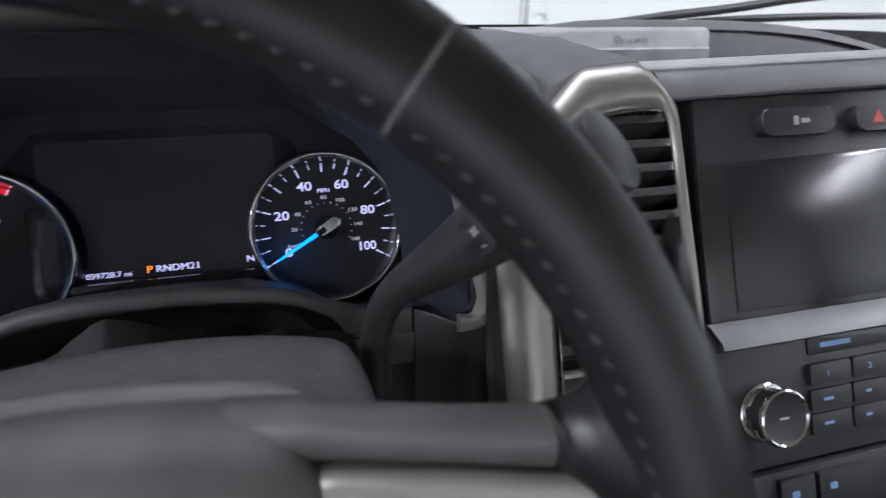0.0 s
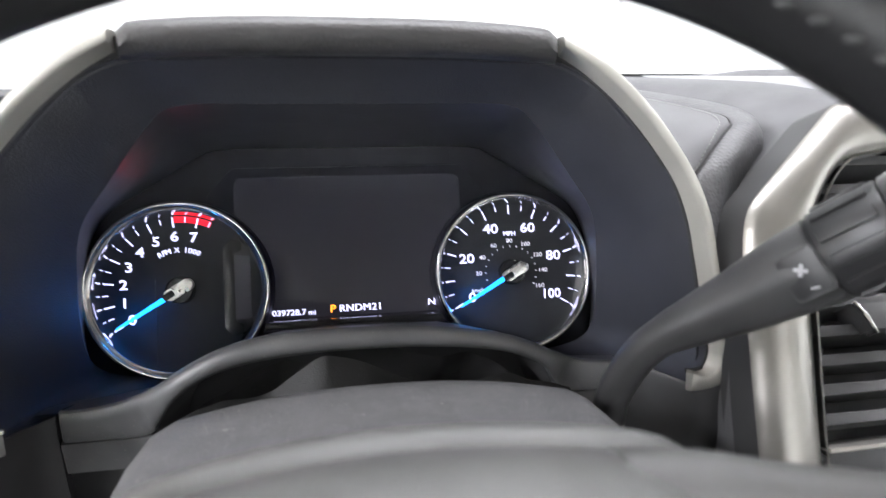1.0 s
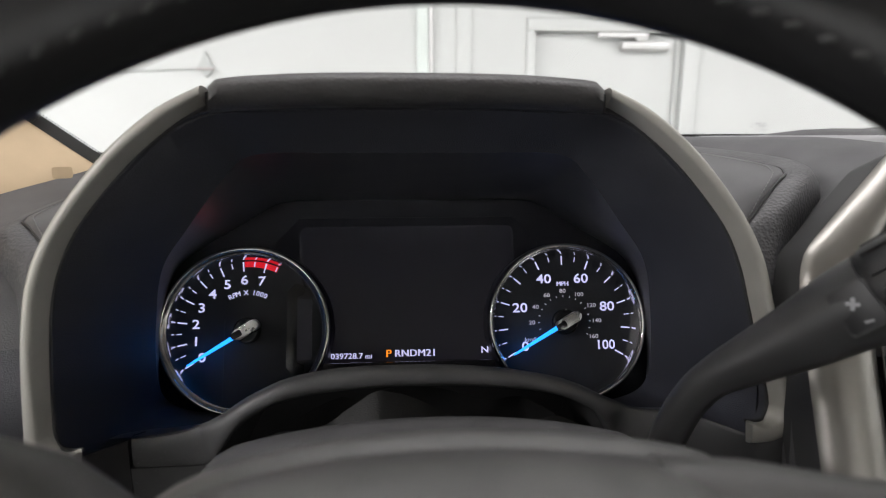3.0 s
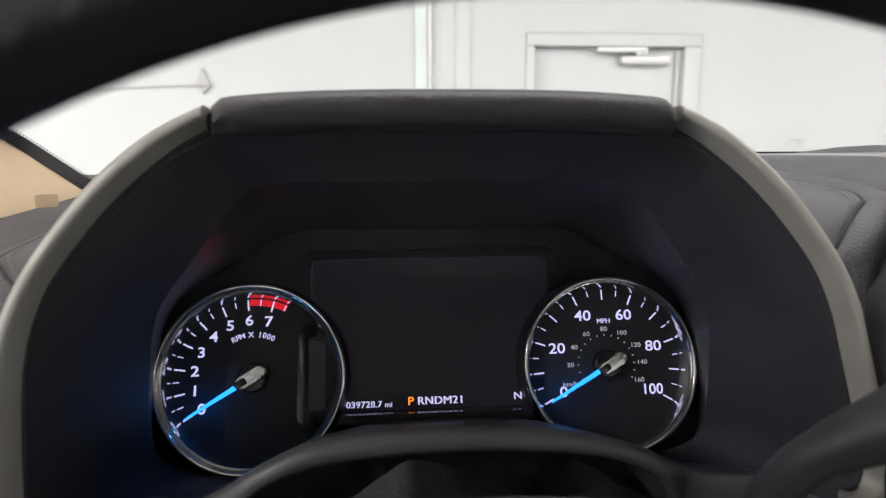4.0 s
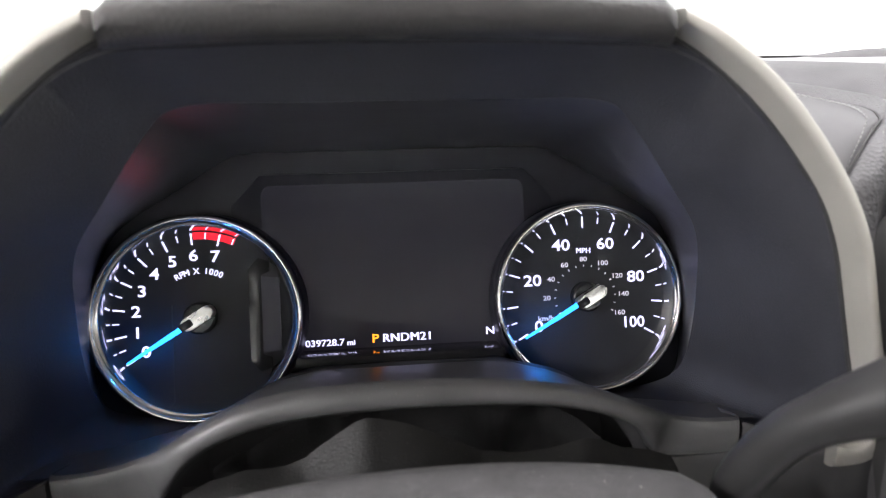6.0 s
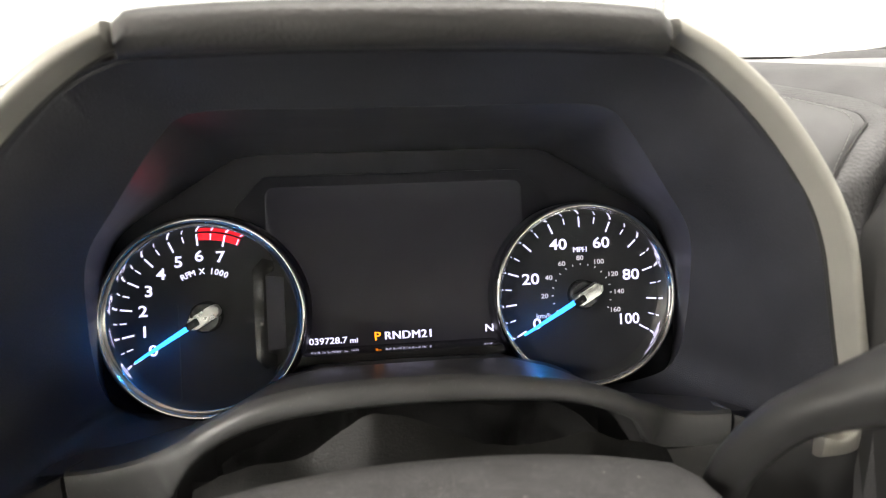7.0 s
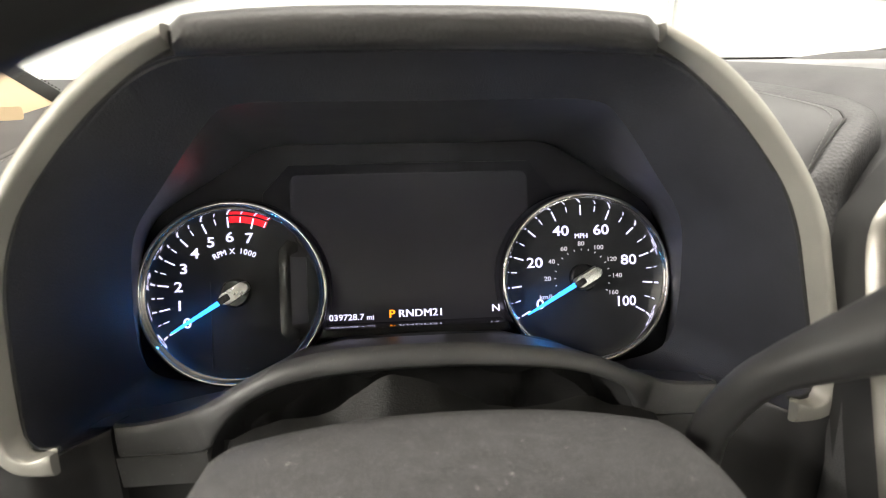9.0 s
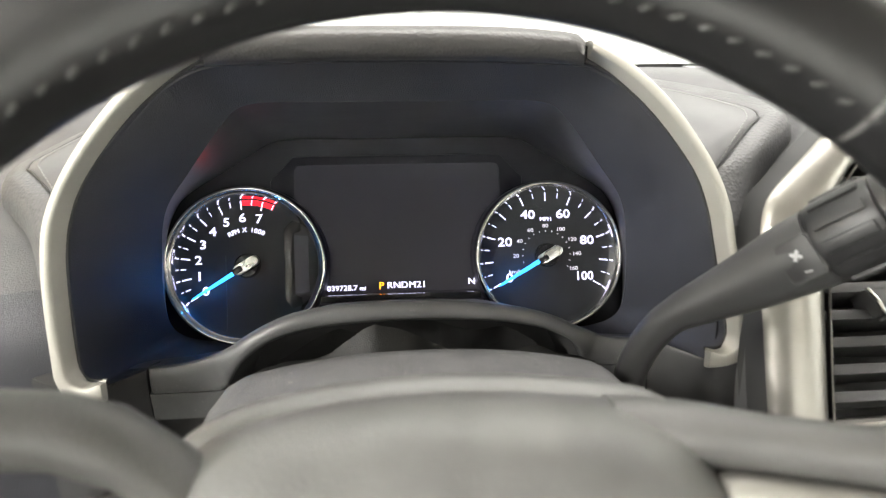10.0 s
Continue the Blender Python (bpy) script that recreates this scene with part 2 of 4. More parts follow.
def box(x0, x1, y0, y1, z0, z1, bevel=0.0, m=None):
    b = bmesh.new()
    bmesh.ops.create_cube(b, size=1, matrix=Matrix.LocRotScale(((x0 + x1) / 2, (y0 + y1) / 2, (z0 + z1) / 2), None, (x1 - x0, y1 - y0, z1 - z0)))
    if bevel:
        bmesh.ops.bevel(b, geom=b.edges[:], offset=bevel, segments=2, profile=0.6, affect="EDGES")
    if m:
        bmesh.ops.transform(b, matrix=m, verts=b.verts[:])
    return b


def letters(text, size, spacing=1.0):
    """A flat mesh of the text, centred on the origin."""
    c = bpy.data.curves.new("text", "FONT")
    c.body, c.size, c.align_x, c.align_y, c.space_character = text, size, "CENTER", "CENTER", spacing
    c.resolution_u = 3
    c.offset = 0.0 if "M" in text else size * 0.018
    ob = bpy.data.objects.new("text", c)
    scene.collection.objects.link(ob)
    me = bpy.data.meshes.new_from_object(ob)
    bpy.data.objects.remove(ob)
    bpy.data.curves.remove(c)
    if "M" in text:
        # a second stroke beside the first makes the letters bolder
        b = bmesh.new()
        for dx in (-0.034, -0.012, 0.012, 0.034):
            first = len(b.verts)
            b.from_mesh(me)
            b.verts.ensure_lookup_table()
            bmesh.ops.translate(b, verts=b.verts[first:], vec=(dx * size, 0, dx * size * 0.02))
        b.to_mesh(me)
        b.free()
    return me


def inscription(name, text, size, m, mat, parent, label="", spacing=1.0, wide=1.2):
    me = letters(text, size, spacing)
    me.transform(Matrix.Diagonal((wide, 1, 1, 1)))
    me.transform(m)
    me.materials.clear()
    me.materials.append(mat)
    return part(name, me, mat, parent, label)


XC = -0.028
DIAL = pose(XC, 0.475, 1.405, 69.5)
HOOD = pose(XC, 0.357, 1.552, 83.03)
STACK = pose(0, 0.290, 1.365, 66.0)
WHEEL_POSE = pose(-0.022, 0.1205, 1.4249, 64.5, 0, -1.5)


def wall(name, bm, label, mat=WALL):
    return tagged(part(name, bm, mat), label, "wall", kind="structure")


# front wall with its door opening
WY = 3.65
bm = bmesh.new()
for x0, x1, z0, z1 in ((-5.0, 0.75, 0, 3.7), (0.75, 1.65, 2.05, 3.7), (1.65, 6.0, 0, 3.7)):
    b = box(x0, x1, WY, WY + 0.15, z0, z1)
    me = bpy.data.meshes.new("temp")
    b.to_mesh(me)
    b.free()
    bm.from_mesh(me)
wall("wall_front", bm, "plain white painted wall with a door opening")
wall("wall_left", box(-5.15, -5.0, -6.0, WY + 0.15, 0, 3.7), "plain white painted side wall")
wall("wall_right", box(6.0, 6.15, -6.0, WY + 0.15, 0, 3.7), "plain white painted side wall")
wall("wall_back", box(-5.15, 6.15, -6.15, -6.0, 0, 3.7), "plain white painted back wall")
tagged(part("ceiling", box(-5.15, 6.15, -6.15, WY + 0.15, 3.7, 3.8), WALL), "plain white ceiling", "ceiling", kind="structure")
tagged(part("floor", box(-5.15, 6.15, -6.15, WY + 0.15, -0.1, 0.0), CONCRETE), "smooth grey concrete floor", "floor", kind="structure")

door = empty("door_1", 1.20, WY, 0)
tagged(door, "white painted flush door with an overhead closer, shut", "door", kind="structure")
part("leaf", box(0.7575, 1.6425, WY + 0.050, WY + 0.087, 0.01, 2.0425, 0.003), DOOR_PAINT, door)
for name, x0, x1, z0, z1 in (("jamb", 0.707, 0.755, 0, 2.043), ("jamb", 1.645, 1.74, 0, 2.043), ("head", 0.707, 1.74, 2.045, 2.11)):
    part(name, box(x0, x1, WY - 0.018, WY + 0.09, z0, z1, 0.004), DOOR_PAINT, door)
# grey strips along the frame's outer edge draw its shadow gap
for x0, x1, z0, z1 in ((0.700, 1.752, 2.1125, 2.1225), (1.742, 1.752, 0, 2.1120)):
    part("shadow_gap_strip", box(x0, x1, WY - 0.006, WY, z0, z1), PALE, door, "grey strip painted as the shadow gap round the frame")
part("stop", box(1.612, 1.6435, WY + 0.030, WY + 0.049, 0, 2.03, 0.003), DOOR_PAINT, door)
closer = part("closer_body", box(1.268, 1.568, WY - 0.012, WY + 0.050, 1.945, 1.995, 0.014), STEEL, door, "grey metal door closer")
part("closer_arm", box(1.12, 1.42, WY - 0.020, WY - 0.005, 2.012, 2.04, 0.003), STEEL, closer)
part("closer_arm", box(1.35, 1.42, WY - 0.018, WY - 0.003, 1.995, 2.03, 0.003), STEEL, closer)

pipe = tagged(part("wall_pipe", tube([Vector((0.206, WY - 0.07, 0)), Vector((0.206, WY - 0.07, 3.7))], 0.030, 24), PIPE), "grey painted upright pipe in front of a white wall", "pipe")
tagged(part("cable_channel", box(0.073, 0.139, WY - 0.03, WY, 0.0, 3.7, 0.004), GREEN_GREY), "pale green-grey upright channel on a white wall", "channel")
tagged(part("conduit", box(0.142, 0.162, WY - 0.035, WY, 0.0, 3.7, 0.004), STEEL), "thin grey upright conduit on a white wall", "conduit")
tagged(part("trim_strip", box(0.301, 0.386, WY - 0.012, WY, 0.0, 3.7, 0.003), WALL), "flat white upright strip on the wall", "trim", kind="structure")
tagged(part("wall_cable", tube(curve_through([(-3.2, WY - 0.012, 1.70), (-2.19, WY - 0.012, 1.765), (-1.5, WY - 0.012, 1.808), (-1.11, WY - 0.012, 1.822)], 24), 0.0040, 8), PALE), "thin pale cable along a white wall", "cable")
bracket = tagged(empty("wall_bracket", -1.105, WY, 1.82), "small pale diamond-shaped metal bracket on a white wall", "bracket")
part("plate", slab([(-0.044, 0.002), (-0.020, -0.028), (0.0, -0.046), (0.020, -0.028), (0.044, 0.002), (0.034, 0.024), (0.012, 0.050), (0.007, 0.092), (-0.007, 0.092), (-0.012, 0.050), (-0.034, 0.024)], 0, 0.02, pose(-1.105, WY, 1.82, 90), 0.005), PALE, bracket)
part("clamp_bar", box(-1.152, -1.058, WY - 0.034, WY - 0.02, 1.813, 1.826, 0.003), PIPE, bracket)

# ---- plain shell of the cab ----
cab = tagged(empty("cab", 0.36, -0.3, 0.6), "plain cab interior shell with window openings", "vehicle cab")
part("roof", box(-0.50, 1.22, -1.4, 0.33, 1.95, 2.0), CLOTH, cab, "beige cloth headliner")
part("rear_panel", box(-0.50, 1.22, -1.45, -1.4, 0.0, 1.42), CLOTH, cab)
for x0, x1 in ((-0.56, -0.50), (1.22, 1.28)):
    part("door_panel", box(x0, x1, -1.45, 0.62, 0.0, 1.36, 0.01), DASH, cab)
    part("door_pillar", box(x0, x1, -0.75, -0.6, 1.36, 2.0, 0.01), CLOTH, cab)
    part("door_pillar", box(x0, x1, -1.45, -1.35, 1.36, 2.0, 0.01), CLOTH, cab)
part("footwell", box(-0.50, 1.22, -1.4, 0.9, 0.55, 0.6), RUBBER, cab)
part("firewall", box(-0.56, 1.28, 0.62, 0.66, 0.0, 1.38), RUBBER, cab)

# windshield, rising and leaning back from the cowl
ws = tagged(empty("windshield", 0.3, 0.68, 1.52), "clear curved windshield with a black dotted border", "windshield")


def ws_point(u, v):
    """u: -1 to 1 across, v: 0 at the base to 1 at the top."""
    x = 0.36 + 0.80 * u * (1 - 0.06 * v)
    return Vector((x, 0.705 - 0.10 * abs(u) ** 3 - 0.37 * v, 1.503 + 0.02 * (1 - u * u) + 0.45 * v))


rows = [[ws_point(-1 + i / 16, v / 6) for i in range(33)] for v in range(7)]
glass = facing_driver(part("pane", loft(rows), GLASS, ws))
glass.visible_shadow = False
frit_line = curve_through([(-0.262, 0.625, 1.478), (-0.287, 0.60, 1.500), (-0.321, 0.595, 1.526), (-0.345, 0.588, 1.546), (-0.40, 0.54, 1.60), (-0.46, 0.42, 1.74), (-0.50, 0.32, 1.93)], 60)
part("frit_band", loft([[p + Vector((0.0042, 0.0016, 0.0035)) for p in frit_line], frit_line, [p + Vector((-0.02, 0.0, -0.01)) for p in frit_line]]), FRIT, ws, "black ceramic border")
dots = bmesh.new()
for row in range(1):
    for p, q in zip(frit_line[:24], frit_line[1:25]):
        for k in range(4):
            c = p.lerp(q, (k + 0.5 * (row % 2)) / 4) + Vector((0.0047, 0.0018, 0.0039)) * (1 + 0.17 * (row + 0.4))
            r = 0.0008 - 0.0002 * row
            dots.faces.new([dots.verts.new(c + Vector((r * math.cos(a), 0, r * math.sin(a)))) for a in [k2 * math.pi / 3 for k2 in range(6)]])
tagged(part("frit_dots", dots, FRIT, ws, "black border dots"), kind="stuff")
part("frit_base", loft([[ws_point(-0.78 + i * 1.78 / 40, 0) + Vector((0, -0.004, dz)) for i in range(41)] for dz in (-0.03, 0.004)]), FRIT, ws)
mark = bmesh.new()
for k in range(22):
    h = random.random()
    x, z = 0.349 + 0.024 * random.random() * (1 - 0.5 * h) + 0.006 * h, 1.5285 + 0.0125 * h
    w = 0.001 + 0.0022 * random.random()
    mark.faces.new([mark.verts.new((x + dx, 0.712 - (z - 1.523) * 0.37 / 0.45 - 0.002, z + dz)) for dx, dz in ((-w, -0.0004), (w, 0.0), (w * 1.2, 0.0006), (-w * 0.7, 0.0003))])
tagged(part("glass_mark", mark, PRINT_GREY, ws, "faint grey printed mark on the glass"), kind="stuff")
pillar = tagged(empty("pillar_trim", -0.40, 0.5, 1.47), "tan moulded windshield pillar trim beside the dashboard", "pillar trim")
part("cover", loft([[p + Vector(o) for p in frit_line] for o in ((-0.004, 0.002, -0.002), (-0.006, -0.003, -0.003), (-0.05, -0.05, -0.012), (-0.11, -0.13, -0.03), (-0.16, -0.26, -0.05))]), TAN, pillar)
part("airbag_tab", slab(round_rect(-0.007, -0.0045, 0.007, 0.0045, 0.002), 0, 0.0008, look((-0.296, 0.541, 1.5005), (-0.20, 0.30, 1.56)), 0.0006), TAN, pillar)

# wipers and cowl outside the glass
for pts, rad in (([(0.48, 0.86, 1.514), (0.56, 0.85, 1.522), (0.64, 0.85, 1.531), (0.735, 0.85, 1.540), (0.86, 0.85, 1.556), (0.97, 0.85, 1.565)], 0.007), ([(0.68, 0.86, 1.522), (0.76, 0.85, 1.526), (0.91, 0.85, 1.530), (1.08, 0.84, 1.533)], 0.006)):
    wiper = tagged(empty("wiper", *pts[0]), "black wiper arm and blade resting on the windshield", "wiper", "windshield wipers")
    line = curve_through(pts, 24)
    part("arm", tube(line, [rad * (0.7 + 0.5 * math.sin(math.pi * i / 23)) for i in range(24)], 10, 0.6), RUBBER, wiper)
    part("blade", tube([p + Vector((0.02, 0.012, -0.004)) for p in line], 0.004, 8), RUBBER, wiper)
tagged(part("cowl", loft([[(x, y, z) for x in (-0.5, 0.0, 0.4, 0.8, 1.25)] for y, z in ((0.70, 1.495), (0.80, 1.503), (0.95, 1.48), (1.05, 1.40))]), RUBBER), "black plastic cowl below the windshield", "cowl", kind="structure")

# ---- dashboard ----
dash = tagged(empty("dashboard", 0.3, 0.5, 1.3), "dark grey grained dashboard with stitched pads", "dashboard")
part("top_skin", loft([[(x, y, z) for x in (-0.25, 0.0, 0.2, 0.36)] for y, z in ((0.50, 1.508), (0.60, 1.515), (0.70, 1.5215), (0.712, 1.5215))]), DASH, dash)


def even(points, steps=8):
    """A smooth curve with the same number of steps between each pair of points."""
    p = [Vector(q) for q in points]
    out = []
    for i in range(len(p) - 1):
        a, b, c, d = p[max(0, i - 1)], p[i], p[i + 1], p[min(len(p) - 1, i + 2)]
        for k in range(steps):
            t = k / steps
            out.append(0.5 * (2 * b + (c - a) * t + (2 * a - 5 * b + 4 * c - d) * t * t + (3 * b - a - 3 * c + d) * t ** 3))
    return out + [p[-1]]


def on_stack(x, z, off=-0.004):
    return STACK @ Vector((x, (z - 1.365) / math.sin(radians(66)), off))


# side pads: hood side, seam, crest of the shoulder, foot of the shoulder
PAD_SIDE = [(0.1655, 0.345, 1.33), (0.163, 0.348, 1.40), (0.160, 0.352, 1.44), (0.152, 0.358, 1.468), (0.147, 0.366, 1.483), (0.141, 0.380, 1.494), (0.135, 0.41, 1.503), (0.130, 0.45, 1.508), (0.122, 0.52, 1.513), (0.10, 0.60, 1.518), (0.05, 0.66, 1.521)]
PAD_SEAM = [(0.168, 0.347, 1.33), (0.1665, 0.350, 1.40), (0.165, 0.356, 1.443), (0.162, 0.374, 1.477), (0.176, 0.387, 1.490), (0.1955, 0.402, 1.5035), (0.207, 0.4125, 1.509), (0.2085, 0.435, 1.5125), (0.185, 0.505, 1.5175), (0.13, 0.60, 1.5225), (0.07, 0.665, 1.5235)]
PAD_CREST = [(0.172, 0.349, 1.33), (0.171, 0.351, 1.405), (0.174, 0.359, 1.447), (0.184, 0.376, 1.480), (0.203, 0.391, 1.4985), (0.221, 0.406, 1.509), (0.229, 0.427, 1.5135), (0.228, 0.458, 1.517), (0.203, 0.522, 1.521), (0.148, 0.612, 1.5245), (0.082, 0.674, 1.5255)]
PAD_FOOT = [(0.179, 0.354, 1.30), (0.178, 0.354, 1.40), (0.186, 0.368, 1.436), (0.200, 0.388, 1.466), (0.219, 0.402, 1.484), (0.234, 0.414, 1.494), (0.241, 0.436, 1.501), (0.239, 0.466, 1.508), (0.215, 0.530, 1.515), (0.16, 0.62, 1.521), (0.09, 0.68, 1.524)]
SKIN_EDGE = [on_stack(0.1695, 1.30, -0.024), on_stack(0.1705, 1.40, -0.024), on_stack(0.1765, 1.448, -0.012), on_stack(0.187, 1.4750, -0.006), on_stack(0.211, 1.4965, -0.005), on_stack(0.2405, 1.5215, -0.005), on_stack(0.270, 1.5260, -0.005), (0.290, 0.388, 1.5275), (0.294, 0.43, 1.5275), (0.293, 0.50, 1.5295), (0.300, 0.66, 1.525)]


def side_pad(move):
    a, g, c, f = ([move(p) for p in even(q)] for q in (PAD_SIDE, PAD_SEAM, PAD_CREST, PAD_FOOT))
    mid = [p.lerp(q, 0.5) + Vector((0, 0, 0.0035)) + (p - q) * 0.25 for p, q in zip(f, c)]
    rows = [[p - Vector((0, 0, 0.012)) for p in f], f, mid, c, [p.lerp(q, 0.35) + Vector((0, 0, 0.0014)) for p, q in zip(c, g)], [p.lerp(q, 0.8) + Vector((0, 0, 0.0006)) for p, q in zip(c, g)], [p - Vector((0, 0, 0.0012)) for p in g]]
    part("side_pad", loft([r[17:] for r in rows]), PAD, dash, "grained soft pad with a rounded shoulder", 60)
    # lower ends of pad and insert are black: their shade is in the colour
    part("pad_shaded_end", loft([r[:18] for r in rows]), RUBBER, dash, "", 60)
    rows = [[p - Vector((0, 0, 0.0012)) for p in g]] + [[p.lerp(q, f1) + Vector((0, 0, dz)) for p, q in zip(g, a)] for f1, dz in ((0.02, 0.0010), (0.06, 0.0018), (0.14, 0.0022), (0.5, 0.0024), (1.0, 0.0))]
    part("pad_insert", loft([r[17:] for r in rows]), INSERT, dash, "smooth grey stitched insert", 60)
    part("pad_shaded_end", loft([r[:18] for r in rows]), RUBBER, dash, "", 60)
    part("pad_seam", tube([p + Vector((0, 0, 0.0002)) for p in g[26:]], 0.0008, 6), RUBBER, dash)
    path = curve_through([p.lerp(q, 0.12) + Vector((0, 0, 0.0024)) for p, q in zip(g, a)][28:72], 70)
    for p, q in zip(path, path[1:]):
        d = q - p
        piece("stitch", PAD_STITCH, Matrix.Translation(p) @ d.to_track_quat("X", "Z").to_matrix().to_4x4(), dash)
    return f


PAD_STITCH = mesh_of(tube([Vector((-0.0012, 0, 0)), Vector((0, 0, 0.0004)), Vector((0.0012, 0, 0))], [0.0002, 0.0004, 0.0002], 6), "stitch", THREAD_LIGHT)
foot = side_pad(lambda p: p)
edge = even(SKIN_EDGE)
part("top_skin", loft([foot, [p.lerp(q, 0.15) - Vector((0, 0, 0.0005)) for p, q in zip(foot, edge)], [p.lerp(q, 0.5) + Vector((0, 0, 0.001)) for p, q in zip(foot, edge)], [p.lerp(q, 0.96) for p, q in zip(foot, edge)], [p - Vector((0, 0, 0.0015)) for p in edge], [p - Vector((0, 0, 0.04)) for p in edge]]), DASH, dash, "", 60)


def to_left(p):
    k = min(1, max(0, (p.x - 0.165) / 0.065))
    return Vector((-0.056 - p.x + 0.016 * k, p.y, p.z - 0.012 - 0.022 * k))


foot = side_pad(to_left)
rows = [foot] + [[Vector((p.x + dx, p.y + dy * (1 - i / len(foot)), p.z + dz)) for i, p in enumerate(foot)] for dx, dy, dz in ((-0.02, -0.005, -0.001), (-0.10, -0.02, -0.006), (-0.30, -0.04, -0.02))]
part("top_skin", loft([r[17:] for r in rows]), DASH, dash, "", 60)
part("end_skin", loft([r[:18] for r in rows]), DARK, dash, "", 60)

# face of the dashboard below and between the openings
def front_panel(x0, x1, z0, z1, y0, y1, mat=DASH, name="front_panel", bevel=0.006):
    b = bmesh.new()
    pts = [(x0, y0, z0), (x1, y0, z0), (x1, y1, z1), (x0, y1, z1)]
    f = [b.verts.new(p) for p in pts]
    g = [b.verts.new((x, y + 0.03, z)) for x, y, z in pts]
    b.faces.new(f)
    b.faces.new(list(reversed(g)))
    for i in range(4):
        b.faces.new((f[i], f[(i + 1) % 4], g[(i + 1) % 4], g[i]))
    bmesh.ops.bevel(b, geom=b.edges[:], offset=bevel, segments=2, affect="EDGES")
    return part(name, b, mat, dash)


front_panel(0.172, 0.200, 1.20, 1.42, 0.362, 0.385, FACE)
front_panel(-0.30, -0.228, 1.20, 1.42, 0.356, 0.385, DARK)
front_panel(-0.50, 0.172, 1.0, 1.29, 0.375, 0.395, DARK, "knee_panel")
front_panel(-0.50, -0.30, 1.28, 1.46, 0.35, 0.39, DARK)
# bright left vent surround
part("left_vent_surround", slab(round_rect(-0.40, -0.04, -0.284, 0.06, 0.012), -0.01, 0.004, pose(0, 0.40, 1.365, 76), 0.003), SILVER, dash, "satin silver vent surround")

# ---- instrument hood ----
hood = tagged(empty("instrument_hood", XC, 0.42, 1.36), "black instrument hood with a padded leather brow and silver side trim", "instrument hood")
TRIM_OUT = [(0.1008, 0.0055), (0.121, -0.0045), (0.1405, -0.0195), (0.1575, -0.0375), (0.1745, -0.0605), (0.1855, -0.0825), (0.191, -0.105), (0.195, -0.130), (0.1982, -0.160), (0.1980, -0.1710), (0.1948, -0.1788), (0.1877, -0.1840), (0.1730, -0.1858)]
TRIM_IN = [(0.1008, -0.004), (0.115, -0.0125), (0.1335, -0.0275), (0.1500, -0.0448), (0.1665, -0.0665), (0.1755, -0.0865), (0.1803, -0.1065), (0.184, -0.131), (0.1868, -0.159), (0.1864, -0.1675), (0.1842, -0.1728), (0.1802, -0.1748), (0.1730, -0.1746)]
TRIM_CREASE = [(0.1008, 0.0002), (0.1174, -0.0092), (0.1363, -0.0242), (0.1531, -0.0418), (0.1698, -0.0642), (0.1798, -0.0848), (0.1850, -0.1060), (0.1888, -0.1307), (0.1907, -0.159), (0.1904, -0.1680), (0.1872, -0.1735), (0.1812, -0.1757), (0.1730, -0.1730)]


def hood_point(x, y, s, z=0.0):
    """One half's outline on the hood's face; the foot of the hood stands slightly askew."""
    k = min(1.0, max(0.0, (-0.10 - y) / 0.06))
    hook = 0.0032 * min(1.0, max(0.0, (-0.14 - y) / 0.035)) if s > 0 else 0.0
    return Vector((s * x + (0.0054 if s > 0 else 0.0048) * k + hook, y + s * 0.0016 * k, z))


for s in (1, -1):
    o, i, c = (even([hood_point(x, y, s) for x, y in line], 6) for line in (TRIM_OUT, TRIM_IN, TRIM_CREASE))
    section = ((0.0, -0.012), (0.0, -0.0065), (0.12, -0.0048), (0.5, -0.0012), (0.86, 0.0022), (1.0, 0.0034), (1.10, 0.0039), (1.35, 0.0040), (1.65, 0.0036), (1.84, 0.0026), (1.95, 0.0009), (2.0, -0.0020), (2.0, -0.012), (1.0, -0.013))
    rows = []
    for k, (p, q, r) in enumerate(zip(i, c, o)):
        size = {70: 0.99, 71: 0.965, 72: 0.89}.get(k, 1.0)
        mid = p.lerp(r, 0.5)
        # the hook at the foot lies flat on the face behind it
        deep = min(1.0, max(0.22, (64 - k) / 12))
        line = [(p.lerp(q, f) if f <= 1 else q.lerp(r, f - 1), dz if dz > -0.001 else -0.001 + (dz + 0.001) * deep) for f, dz in section]
        rows.append([HOOD @ (mid.lerp(v, size) + Vector((0, 0, dz * size))) for v, dz in line])
    part("side_trim", loft(rows, closed=True, caps=True), SILVER, hood, "satin silver painted trim", 62)
    # thin dark line between the trim and the shell
    part("trim_gasket", tube([HOOD @ (p + Vector((0, 0, -0.0055))) for p in i], 0.0010, 6), RUBBER, hood)
    part("trim_joint", slab([(s * x, y) for x, y in ((0.0980, -0.007), (0.1030, -0.007), (0.1030, 0.0025), (0.0980, 0.0035))][::s], -0.012, -0.0055, HOOD), RUBBER, hood)
    # outer skin of the hood, running forward into the dashboard
    part("outer_skin", loft([[HOOD @ (p + Vector((0, 0, -0.011))) for p in o[:60]], [HOOD @ (Vector((p.x * 0.992, p.y - 0.003, -0.10))) for p in o[:60]], [HOOD @ (Vector((p.x * 0.98, p.y - 0.02, -0.19))) for p in o[:60]]]), DASH, hood)

